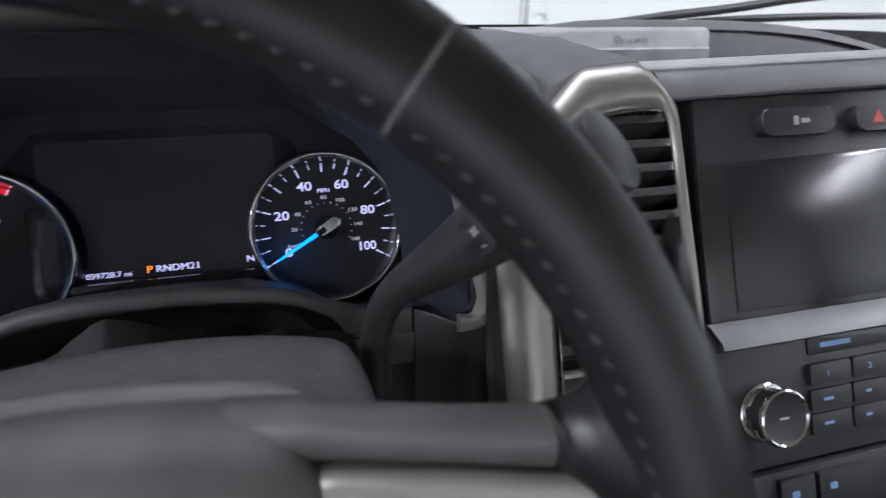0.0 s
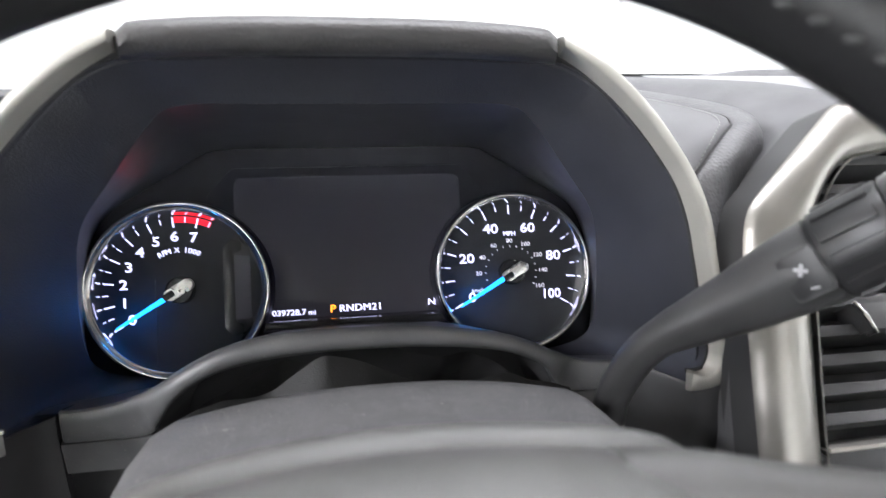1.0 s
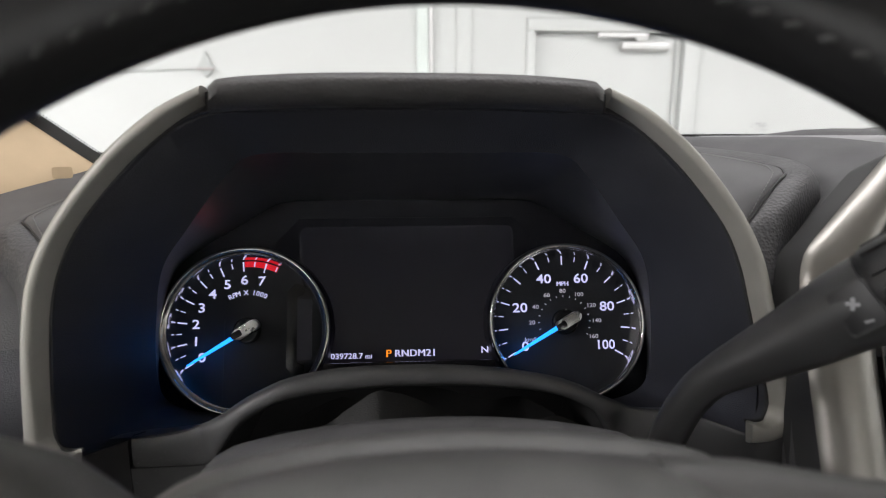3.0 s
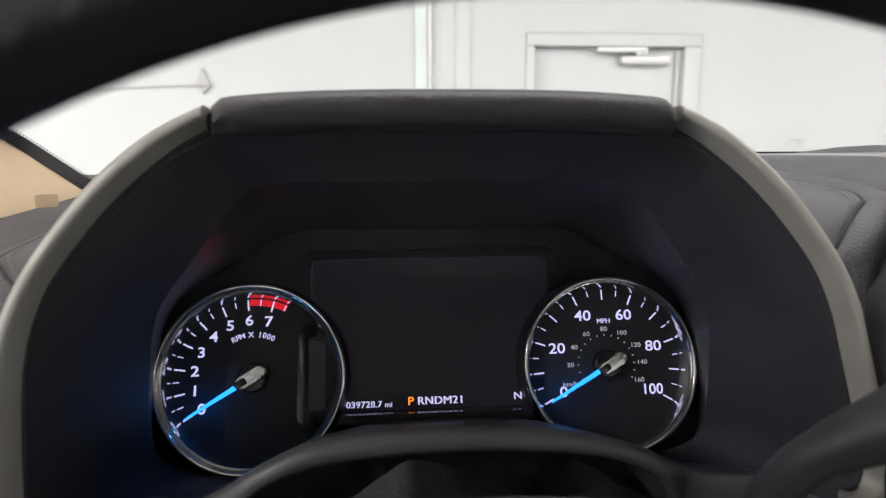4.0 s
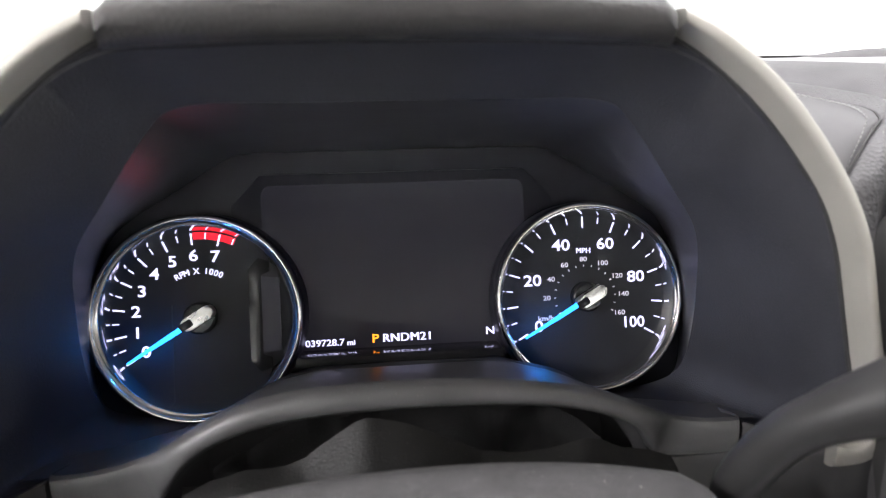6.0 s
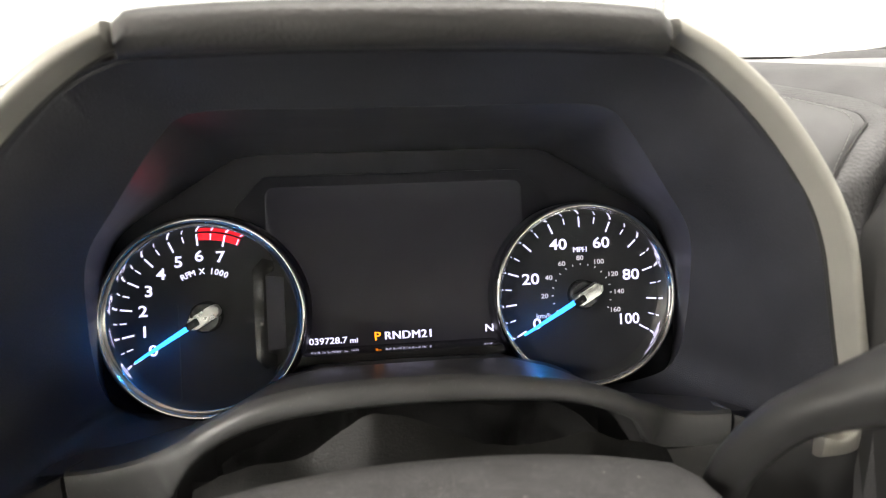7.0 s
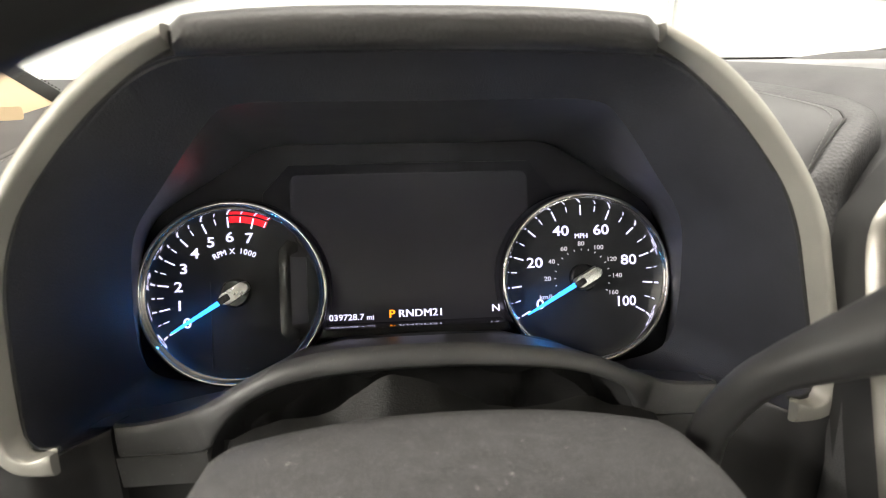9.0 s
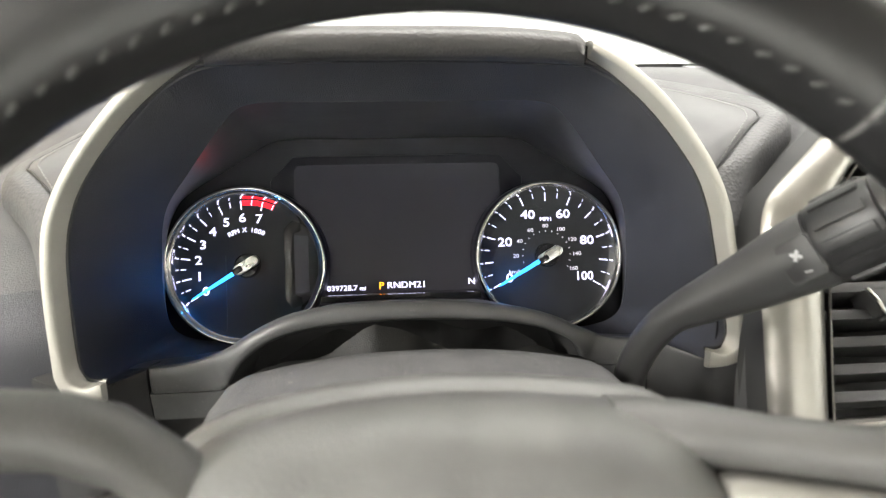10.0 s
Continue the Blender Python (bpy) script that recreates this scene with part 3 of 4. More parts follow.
# padded brow
rows = []
for k in range(45):
    u = max(-0.994, min(0.994, -1 + (k - 2) / 20))
    e = abs(u)
    tuck = {0: 0.86, 1: 0.955, 43: 0.955, 44: 0.86}.get(k, 1.0)
    sec = [(0.400, 1.5455), (0.372, 1.5468), (0.3600, 1.5474), (0.3530, 1.5483), (0.3492, 1.5504), (0.3468, 1.5538), (0.3458, 1.5573), (0.3468, 1.5604), (0.3502, 1.5627), (0.358, 1.5640), (0.372, 1.5645), (0.42, 1.5625), (0.50, 1.546), (0.58, 1.523)]
    rows.append([Vector((XC + (0.0948 + 0.0045 * min(1.0, max(0.0, (y - 0.3458) / 0.014))) * u, 0.372 + (y - 0.372) * tuck, 1.5545 + (z - 1.5545) * tuck - ((0.0040 * e ** 3 + 0.0035 * max(0.0, (e - 0.93) / 0.064) ** 2) if z > 1.555 else 0.0030 * e ** 3) * (y < 0.5))) for y, z in sec])
part("brow", loft(rows, caps=True), LEATHER, hood, "black grained leather pad", 60)

# inside of the hood: from the opening back to the clear lens, then to the mask
front_half = [(0.0, -0.0046), (0.045, -0.0049), (0.075, -0.0060), (0.0925, -0.0064), (0.106, -0.0096), (0.1208, -0.0178), (0.140, -0.0365), (0.158, -0.0567), (0.172, -0.0791), (0.1790, -0.1033), (0.1830, -0.130), (0.1866, -0.1575), (0.1857, -0.170)]
front_foot = [(0.1815, 0.3400, 1.3720), (0.171, 0.3560, 1.3668), (0.158, 0.3710, 1.3630), (0.13, 0.3800, 1.3560)]
lens_half = [(0.0, 1.5235), (0.045, 1.5235), (0.075, 1.5235), (0.0905, 1.5205), (0.100, 1.5125), (0.1105, 1.501), (0.128, 1.480), (0.144, 1.4605), (0.1525, 1.4430), (0.159, 1.420), (0.1640, 1.400), (0.1680, 1.378), (0.1690, 1.363), (0.166, 1.352), (0.157, 1.345), (0.142, 1.341), (0.12, 1.339)]


def lens_y(z):
    return 0.387 + (1.5235 - z) * 0.3344


mask_half = [(0.0, 0.085), (0.045, 0.085), (0.080, 0.085), (0.097, 0.0832), (0.107, 0.0785), (0.120, 0.0705), (0.139, 0.0585), (0.157, 0.0475), (0.170, 0.036), (0.178, 0.018), (0.181, -0.002), (0.182, -0.03), (0.181, -0.05), (0.177, -0.064), (0.166, -0.0715), (0.150, -0.075), (0.12, -0.077)]
for s in (1, -1):
    a = even([HOOD @ hood_point(x, y, s, -0.005) for x, y in front_half] + [(XC + s * x + 0.0048 * k, y, z) for (x, y, z), k in zip(front_foot, (1.0, 0.8, 0.5, 0.0))], 6)
    b = even([(XC + s * x, lens_y(z), z) for x, z in lens_half], 6)
    c = even([DIAL @ Vector((s * x, y, -0.012)) for x, y in mask_half], 6)
    out = [(p - Vector((XC, p.y, 1.45))).normalized() for p in a]
    mid = [p.lerp(q, 0.5) + o * 0.002 for p, q, o in zip(a, b, out)]
    # the front edge is rolled over
    lip = [[p + o * dx + Vector((0, dy, 0)) for p, o in zip(a, out)] for dx, dy in ((0.0026, 0.0060), (0.0022, 0.0010), (0.0012, -0.0004), (0.0004, 0.0002), (0.0, 0.0014))]
    part("inner_shell", loft(lip + [[p.lerp(q, 0.08) for p, q in zip(a, mid)], mid, [p.lerp(q, 0.97) for p, q in zip(mid, b)], b]), DARK, hood, "", 50)
    part("lens_frame", loft([b, [p.lerp(q, 0.05) for p, q in zip(b, c)], [p.lerp(q, 0.5) for p, q in zip(b, c)], c]), FRAME, hood)

# column surround with its arched lip
BACK = [(-0.172, 1.339), (-0.150, 1.338), (-0.120, 1.341), (-0.098, 1.350), (-0.070, 1.368), (-0.045, 1.3735), (0.016, 1.374), (0.055, 1.3735), (0.080, 1.366), (0.105, 1.350), (0.125, 1.342), (0.168, 1.339)]
SURROUND_LOW = [(-0.1575, 1.3515), (-0.14, 1.3515), (-0.12, 1.3518), (-0.1115, 1.3545), (-0.1075, 1.362), (-0.101, 1.3725), (-0.094, 1.3805), (-0.083, 1.3882), (-0.068, 1.3945), (-0.045, 1.3988), (-0.012, 1.4008), (0.025, 1.4004), (0.058, 1.3977), (0.080, 1.3935), (0.095, 1.3875), (0.106, 1.3795), (0.113, 1.368), (0.117, 1.3605), (0.127, 1.3578), (0.145, 1.3572), (0.160, 1.3572)]
SURROUND_TOP = [(-0.1575, 1.3672), (-0.142, 1.3680), (-0.128, 1.3705), (-0.119, 1.3740), (-0.1125, 1.3772), (-0.104, 1.3825), (-0.095, 1.3890), (-0.083, 1.3958), (-0.068, 1.4020), (-0.045, 1.4065), (-0.012, 1.4080), (0.025, 1.4072), (0.058, 1.4032), (0.080, 1.3988), (0.097, 1.3925), (0.108, 1.3865), (0.117, 1.3820), (0.123, 1.3785), (0.131, 1.3755), (0.145, 1.3735), (0.160, 1.3732)]


def lerp_to(p, q, f, y, dz):
    r = p.lerp(q, f)
    return Vector((r.x, y, r.z + dz))


low = even([(XC + x, 0.356, z) for x, z in SURROUND_LOW], 6)
high = even([(XC + x, 0.364, z) for x, z in SURROUND_TOP], 6)
arch_foot = [(-0.1155, 1.330), (-0.1140, 1.345)] + SURROUND_LOW[3:18] + [(0.1205, 1.350), (0.1225, 1.330)]
ai = even([(XC + x, 0.356, z) for x, z in arch_foot], 6)
# how far each place belongs to the upright tabs at the ends
upright = [float(np.interp(min(k, len(low) - 1 - k) / 6, (0, 2, 3, 4, 5, 6), (1, 1, 0.8, 0.45, 0.15, 0))) for k in range(len(low))]
rows = [[Vector((p.x, 0.375, p.z - 0.004)) for p in low], [Vector((p.x, 0.358 + 0.008 * w, p.z - 0.003 + 0.002 * w)) for p, w in zip(low, upright)]]
for f, y, yt, dz in ((0.0, 0.3562, 0.3652, -0.001), (0.06, 0.3554, 0.3638, 0.0002), (0.35, 0.3556, 0.3640, 0.0004), (0.65, 0.3566, 0.3645, 0.0005), (0.86, 0.3582, 0.3652, 0.0007), (0.96, 0.3606, 0.3662, 0.0006), (1.0, 0.3645, 0.3694, 0.0)):
    rows.append([lerp_to(p, q, f, y + (yt - y) * w + (0.003 if k in (0, len(low) - 1) else 0), dz) for k, (p, q, w) in enumerate(zip(low, high, upright))])
part("column_surround", loft(rows), COLUMN, hood, "dark grey arched column surround", 50)
SHELF_FRONT = [(-0.206, 1.3672), (-0.175, 1.3662)] + SURROUND_TOP[1:20] + [(0.175, 1.3722), (0.206, 1.3722)]
SHELF_BACK = [(-0.206, 1.3400)] + BACK + [(0.206, 1.3400)]
xs = [-0.170 + 0.340 * k / 100 for k in range(101)]
front = [float(np.interp(x, [p[0] for p in SHELF_FRONT], [p[1] for p in SHELF_FRONT])) for x in xs]
back = [float(np.interp(x, [p[0] for p in SHELF_BACK], [p[1] for p in SHELF_BACK])) for x in xs]
edge_y = [float(np.interp(x, (-0.130, -0.104, 0.108, 0.131), (0.3690, 0.3642, 0.3642, 0.3690))) for x in xs]
rows = [[Vector((XC + x, e + (0.437 - e) * f, a + (b - a) * f + dz)) for x, a, b, e in zip(xs, front, back, edge_y)] for f, dz in ((0.0, -0.0002), (0.15, 0.0006), (0.5, 0.001), (1.0, 0.0))]
part("shelf", loft(rows + [[Vector((XC + x, 0.462, b - 0.012)) for x, b in zip(xs, back)]]), LEDGE, hood, "", 50)
for s in (1, -1):
    part("recess_wall", loft([[Vector((XC + s * x, 0.392, z)) for x in (0.24, 0.19, 0.14, 0.10)] for z in (1.20, 1.29, 1.337)]), RUBBER, hood)
    # face beside the arch: the piece below the tab, and the outer piece that runs to the end of the trim
    lift = 0.0 if s < 0 else 0.0058
    rows = [[Vector((XC + s * x, y, z)) for x in (0.1578 if s < 0 else 0.160, 0.135, 0.113 if s < 0 else 0.121)] for y, z in ((0.374, 1.3310), (0.3655, 1.3310), (0.3646, 1.3500 + lift), (0.3670, 1.3510 + lift))]
    part("tab_base", loft(rows), COLUMN, hood, "", 28)
    edge_top = curve_through([(XC + s * x, y, z + lift * k) for x, y, z, k in ((0.1584, 0.3672, 1.3660, 1.0), (0.168 + s * 0.002, 0.3590, 1.3664, 0.8), (0.176 + s * 0.004, 0.3470, 1.3682, 0.5), (0.182 + s * 0.0048, 0.3375, 1.3705, 0.3), (0.190 + s * 0.0048, 0.3345, 1.3720, 0.2), (0.1965 + s * 0.0055, 0.3340, 1.3760, 0.1), (0.2040 + s * 0.0010, 0.3335, 1.3840, 0.0))], 36)
    if s > 0:
        edge_top = [p + Vector((0.0022 * (1 - k / 35), 0, 0)) for k, p in enumerate(edge_top)]
    rows = [[Vector((p.x, p.y - 0.0030, 1.2500)) for p in edge_top], [Vector((p.x, p.y - 0.0030, 1.3370)) for p in edge_top], [Vector((p.x, p.y - 0.0016, p.z - 0.0020)) for p in edge_top], [Vector((p.x, p.y - 0.0006, p.z - 0.0005)) for p in edge_top], edge_top, [Vector((p.x - s * 0.002, p.y + 0.012, p.z - 0.004)) for p in edge_top]]
    part("face_panel", loft([[r[0] + Vector((0, 0.006, 0))] + r for r in rows]), FACE, hood, "", 40)
# cavity behind the arch
part("column_cavity", loft([[Vector((p.x, 0.372, p.z - 0.0045)) for p in ai], [Vector((XC + (p.x - XC) * 0.97, 0.43, p.z - 0.022)) for p in ai], [Vector((XC + (p.x - XC) * 0.5, 0.47, 1.30)) for p in ai]]), RUBBER, hood)
# ---- instrument cluster ----
cluster = tagged(empty("instrument_cluster", XC, 0.47, 1.36), "lit instrument cluster with two chrome-ringed dials and a dark display", "instrument cluster")
full = [(x, y) for x, y in mask_half] + [(-x, y) for x, y in reversed(mask_half[1:])]
part("mask", slab([(x * 1.12, y * 1.12) for x, y in full], -0.024, -0.0135, DIAL), MASK, cluster)
frame_out = [(-0.086, -0.05), (-0.100, -0.035), (-0.100, 0.052), (-0.082, 0.071), (0.082, 0.071), (0.100, 0.052), (0.100, -0.035), (0.086, -0.05)]
part("display_frame", slab(frame_out, -0.0125, -0.0105, DIAL, 0.001), MASK, cluster)
display = part("display", slab(round_rect(-0.0815, -0.046, 0.0815, 0.064, 0.006), -0.0112, -0.0095, DIAL, 0.0004), SCREEN, cluster, "dark colour display with a faint violet glow")
part("display_ledge", box(-0.0595, 0.0595, -0.0425, -0.0376, -0.010, 0.022, 0.0006, DIAL), BLACK_GLOSS, cluster)
TZ = -0.0092
inscription("odometer_text", "039728.7", 0.0057, DIAL @ pose(-0.0463, -0.0337, TZ), LIT_WHITE, cluster, wide=1.12)
inscription("odometer_unit", "mi", 0.0048, DIAL @ pose(-0.0303, -0.0341, TZ), LIT_WHITE, cluster, wide=1.1)
inscription("gear_text", "P", 0.0074, DIAL @ pose(-0.0155, -0.0325, TZ), LIT_ORANGE, cluster, "orange lit letter", wide=1.15)
inscription("gear_text", "RNDM21", 0.0072, DIAL @ pose(0.0045, -0.0325, TZ), LIT_WHITE, cluster, spacing=1.06, wide=1.07)
inscription("compass_text", "N", 0.0066, DIAL @ pose(0.0565, -0.0313, TZ), LIT_WHITE, cluster)

lens = facing_driver(part("lens", loft([[Vector((XC + s * (-x), lens_y(z), z)) for x, z in lens_half] for s in (1, 0.5, 0, -0.5, -1)]), LENS, cluster, "clear plastic lens"))
lens.visible_shadow = False


def bar(r0, r1, width, mat, name):
    b = bmesh.new()
    bmesh.ops.create_cube(b, size=1, matrix=Matrix.LocRotScale(((r0 + r1) / 2, 0, 0), None, (r1 - r0, width, 0.0003)))
    return mesh_of(b, name, mat)


def dial(name, cx, cy, label, ring):
    m = DIAL @ pose(cx, cy, 0)
    k = ring / 0.0576
    face = part(name, slab(circle(0, 0, 0.0530), -0.012, 0.0, m), DIAL_FACE, cluster, label)
    part("bezel_ring", turned([(0.0508, 0.0003), (0.0516, 0.0030), (0.0530, 0.0070), (0.0538, 0.0086), (0.0541, 0.0094), (0.0545, 0.0096)] + [(k * 0.0560 + 0.0016 * math.cos(radians(a)), 0.0098 + 0.0016 * math.sin(radians(a))) for a in range(165, -1, -15)] + [(k * 0.0576, 0.003)], m, 128), RING, face, "polished chrome ring", 80)
    part("pod", turned([(k * 0.0572, 0.0080), (k * 0.0580, 0.0070), (k * 0.0586, 0.003), (k * 0.0588, -0.004), (k * 0.0590, -0.013)], m), MASK, face)
    return m, face


def needle(m, face, angle):
    a = m @ pose(0, 0, 0, 0, 0, angle)
    part("needle_base", turned([(0.0, 0.006), (0.008, 0.006), (0.0092, 0.005), (0.0095, 0.0)], a, 48), BLACK_GLOSS, face)
    b = bmesh.new()
    rows = []
    for x, w, z in ((0.008, 0.0016, 0.0088), (0.02, 0.0014, 0.0085), (0.040, 0.0009, 0.0075), (0.0465, 0.0006, 0.007)):
        rows.append([a @ Vector((x, y, z + dz)) for y, dz in ((-w, -0.0006), (-w * 0.7, 0.0004), (w * 0.7, 0.0004), (w, -0.0006))])
    part("needle", loft(rows, closed=True, caps=True), LIT_BLUE, face, "glowing blue needle")
    # added unseen point lamp above the needle, spreads its blue onto the hood
    lamp = bpy.data.lights.new("needle_light", "POINT")
    lamp.energy, lamp.shadow_soft_size, lamp.color = 0.0040, 0.0006, (0.01, 0.24, 1.0)
    glow = new("needle_light", lamp)
    glow.matrix_basis = a @ pose(0.034, 0, 0.0180)
    glow.parent = face
    part("needle_cap", slab(round_rect(-0.0100, -0.0037, 0.0100, 0.0037, 0.0031), 0.0065, 0.0125, a @ pose(-0.001, 0, 0), 0.0016, 3), CAP, face, "brushed metal cap")
    part("cap_slot", slab(round_rect(0.003, -0.0022, 0.0108, 0.0022, 0.0012), 0.0122, 0.0129, a @ pose(-0.001, 0, 0), 0.0003), BLACK_GLOSS, face)


# tachometer: 0 to 7.5
m, face = dial("tachometer", -0.1161, -0.0133, "black tachometer dial with white lit figures", 0.0597)
long_tick, short_tick = bar(0.0430, 0.0498, 0.0010, LIT_WHITE, "tick"), bar(0.0460, 0.0498, 0.0007, LIT_WHITE, "tick")
tach_angle = lambda v: 211.0 - 19.33 * v
for k in range(16):
    v = k / 2
    piece("tick", short_tick if k % 2 else long_tick, m @ pose(0, 0, 0.0006, 0, 0, tach_angle(v)), face)
for v in range(8):
    a = radians(tach_angle(v))
    inscription("numeral", str(v), 0.0092, m @ pose(0.0368 * math.cos(a), 0.0364 * math.sin(a), 0.0006), LIT_WHITE, face)
word = "RPM X 1000"
for k, ch in enumerate(word):
    if ch != " ":
        a = 91 + 27.0 - 54.0 * k / (len(word) - 1)
        inscription("caption_letter", ch, 0.0050, m @ pose(0.0272 * math.cos(radians(a)), 0.0272 * math.sin(radians(a)), 0.0006, 0, 0, a - 90), LIT_WHITE, face, wide=1.0)
for v0, v1, r0, r1, z in ((6.06, 7.56, 0.0460, 0.0502, 0.0004),):
    angles = [radians(tach_angle(v0 + (v1 - v0) * k / 16)) for k in range(17)]
    part("red_band", loft([[m @ Vector((r * math.cos(a), r * math.sin(a), z)) for a in angles] for r in (r0, r1)]), LIT_RED, face, "lit red warning band")
part("face_line", box(-0.0168, -0.0162, -0.050, 0.008, 0.0002, 0.0006, 0, m), RUBBER, face)
window = [(0.0275, 0.027), (0.0335, 0.0335), (0.0400, 0.0315), (0.0400, 0.0255), (0.0345, 0.0235), (0.0345, -0.0235), (0.0400, -0.0255), (0.0400, -0.0315), (0.0335, -0.0335), (0.0275, -0.027)]
part("window_frame", slab(window, 0.0, 0.0014, m, 0.0005), BLACK_GLOSS, face)
part("window_pane", slab([(0.0350, 0.0225), (0.0455, 0.0215), (0.0455, -0.0215), (0.0350, -0.0225)], 0.0, 0.0005, m), SCREEN, face)
needle(m, face, 211.0)

# speedometer: 0 to 100
m, face = dial("speedometer", 0.1157, -0.0120, "black speedometer dial with white lit figures", 0.0580)
mph_angle = lambda v: 210.0 - 2.4 * v
for k in range(21):
    v = 5 * k
    piece("tick", short_tick if k % 2 else long_tick, m @ pose(0, 0, 0.0006, 0, 0, mph_angle(v)), face)
for v in (0, 20, 40, 60, 80, 100):
    a = radians(mph_angle(v))
    inscription("numeral", str(v), 0.0096, m @ pose(0.0348 * math.cos(a), 0.0352 * math.sin(a), 0.0006), LIT_WHITE, face, wide=1.2 if v < 100 else 1.04)
inscription("caption", "MPH", 0.0047, m @ pose(0, 0.0285, 0.0006), LIT_WHITE, face, wide=1.0)
small_tick = bar(0.0186, 0.0199, 0.0006, LIT_DIM, "small_tick")
for k in range(17):
    piece("small_tick", small_tick, m @ pose(0, 0, 0.0006, 0, 0, mph_angle(6.214 * k)), face)
for v in (20, 40, 60, 80, 100, 120, 140, 160):
    a = radians(mph_angle(v * 0.6214))
    inscription("small_numeral", str(v), 0.0041, m @ pose(0.0245 * math.cos(a), 0.0232 * math.sin(a), 0.0006), LIT_DIM, face)
inscription("small_caption", "km/h", 0.0042, m @ pose(-0.0255, -0.0125, 0.0006), LIT_DIM, face)
needle(m, face, 210.0)

# ---- steering column shroud and boot ----
shroud = tagged(empty("column_shroud", XC + 0.01, 0.26, 1.30), "dusty dark grey plastic steering column shroud", "column shroud")
rows = []
for y, zt, w, edge in ((0.3195, 1.398, 0.108, 0.0), (0.3165, 1.4010, 0.111, 0.0), (0.310, 1.4030, 0.113, 0), (0.28, 1.409, 0.114, 0), (0.24, 1.414, 0.112, 0), (0.20, 1.412, 0.105, 0), (0.17, 1.40, 0.10, 0)):
    row = []
    for k in range(41):
        t = -1 + k / 20
        e = abs(t)
        if e < 0.72:
            x, z = t / 0.72 * 0.86 * w, zt - 0.012 * (e / 0.72) ** 2.2
        else:
            a = (e - 0.72) / 0.28
            x, z = math.copysign(w * (0.86 + 0.14 * math.sin(min(1, a * 1.6) * math.pi / 2)), t), zt - 0.012 - 0.10 * a ** 1.5
        row.append(Vector((XC + 0.008 + x, y, z)))
    rows.append(row)
part("upper_shell", loft(rows), SHROUD, shroud, "", 50)
RIDGE = ((-0.125, 1.366), (-0.112, 1.373), (-0.10, 1.3765), (-0.0813, 1.3775), (-0.072, 1.3815), (-0.064, 1.3875), (-0.052, 1.3965), (-0.0454, 1.3988), (-0.035, 1.3968), (-0.024, 1.3925), (-0.01, 1.3845), (0.0017, 1.3785), (0.015, 1.376), (0.035, 1.3768), (0.0488, 1.3808), (0.056, 1.3795), (0.066, 1.375), (0.09, 1.368))
rows = []
for j in range(17):
    f = j / 12
    row = []
    for k in range(91):
        x = -0.125 + 0.215 * k / 90
        r = float(np.interp(x, [p[0] for p in RIDGE], [p[1] for p in RIDGE]))
        if f <= 1:
            y, z = 0.312 + 0.040 * f, 1.362 + (r - 1.362) * f ** 1.3
            z += 0.0022 * math.sin(90 * x + 5 * f) * math.sin(math.pi * f) + 0.0012 * noise.noise(Vector((x * 70, f * 4, 0)))
        else:
            y, z = 0.352 + 0.010 * (f - 1) * 3, r - 0.004 * (f - 1) * 3 - 0.05 * (f - 1) ** 1.2
        row.append(Vector((x, y, z)))
    rows.append(row)
part("boot", loft(rows), BOOT, shroud, "wrinkled black vinyl boot", 60)
rows = []
for j in range(13):
    v = j / 12
    row = []
    for k in range(81):
        x = -0.125 + 0.22 * k / 80
        pleat = 0.015 * math.exp(-((x - 0.014) / (0.005 + 0.014 * v)) ** 2) + 0.011 * math.exp(-((x + 0.066 - 0.008 * v) / 0.010) ** 2) + 0.012 * math.exp(-((x - 0.070) / (0.008 + 0.01 * v)) ** 2) + 0.008 * math.exp(-((x + 0.10) / 0.012) ** 2)
        row.append(Vector((x, 0.394 - pleat + 0.003 * noise.noise(Vector((x * 60, v * 3, 2))), 1.325 + (float(np.interp(x, (-0.135, -0.12, -0.10, -0.07, -0.03, 0.01, 0.04, 0.06, 0.085), (1.338, 1.350, 1.364, 1.377, 1.381, 1.380, 1.374, 1.364, 1.343))) - 1.325) * v)))
    rows.append(row)
part("boot_pleats", loft(rows), BOOT, shroud, "gathered black vinyl behind the fold", 60)

# ---- gear selector stalk ----
stalk = tagged(empty("gear_selector_stalk", 0.08, 0.31, 1.37), "black column gear selector stalk with a plus and minus switch", "gear stalk")
neck = Vector((0.1064, 0.2925, 1.4287))
grip = Vector((0.141, 0.260, 1.471))
axis = curve_through([(0.0985, 0.320, 1.350), (0.0972, 0.3155, 1.38), (0.0982, 0.309, 1.398), (0.1012, 0.301, 1.4150), neck, (0.1178, 0.2823, 1.4422), (0.130, 0.2715, 1.4560), grip, (0.155, 0.2468, 1.4876)], 60)
at_neck = min(range(60), key=lambda i: (axis[i] - neck).length)
tip_dir = (grip - axis[at_neck + 8]).normalized()
tip0 = grip + tip_dir * 0.0105
barrel = [p for p in axis[at_neck:] if (p - tip0).dot(tip_dir) < -0.001] + [tip0]


def stalk_radius(p):
    return float(np.interp(p.z, (1.35, 1.415, 1.4285, 1.442, 1.456, 1.471, 1.479), (0.0088, 0.0085, 0.0087, 0.0114, 0.0143, 0.0167, 0.0172)))


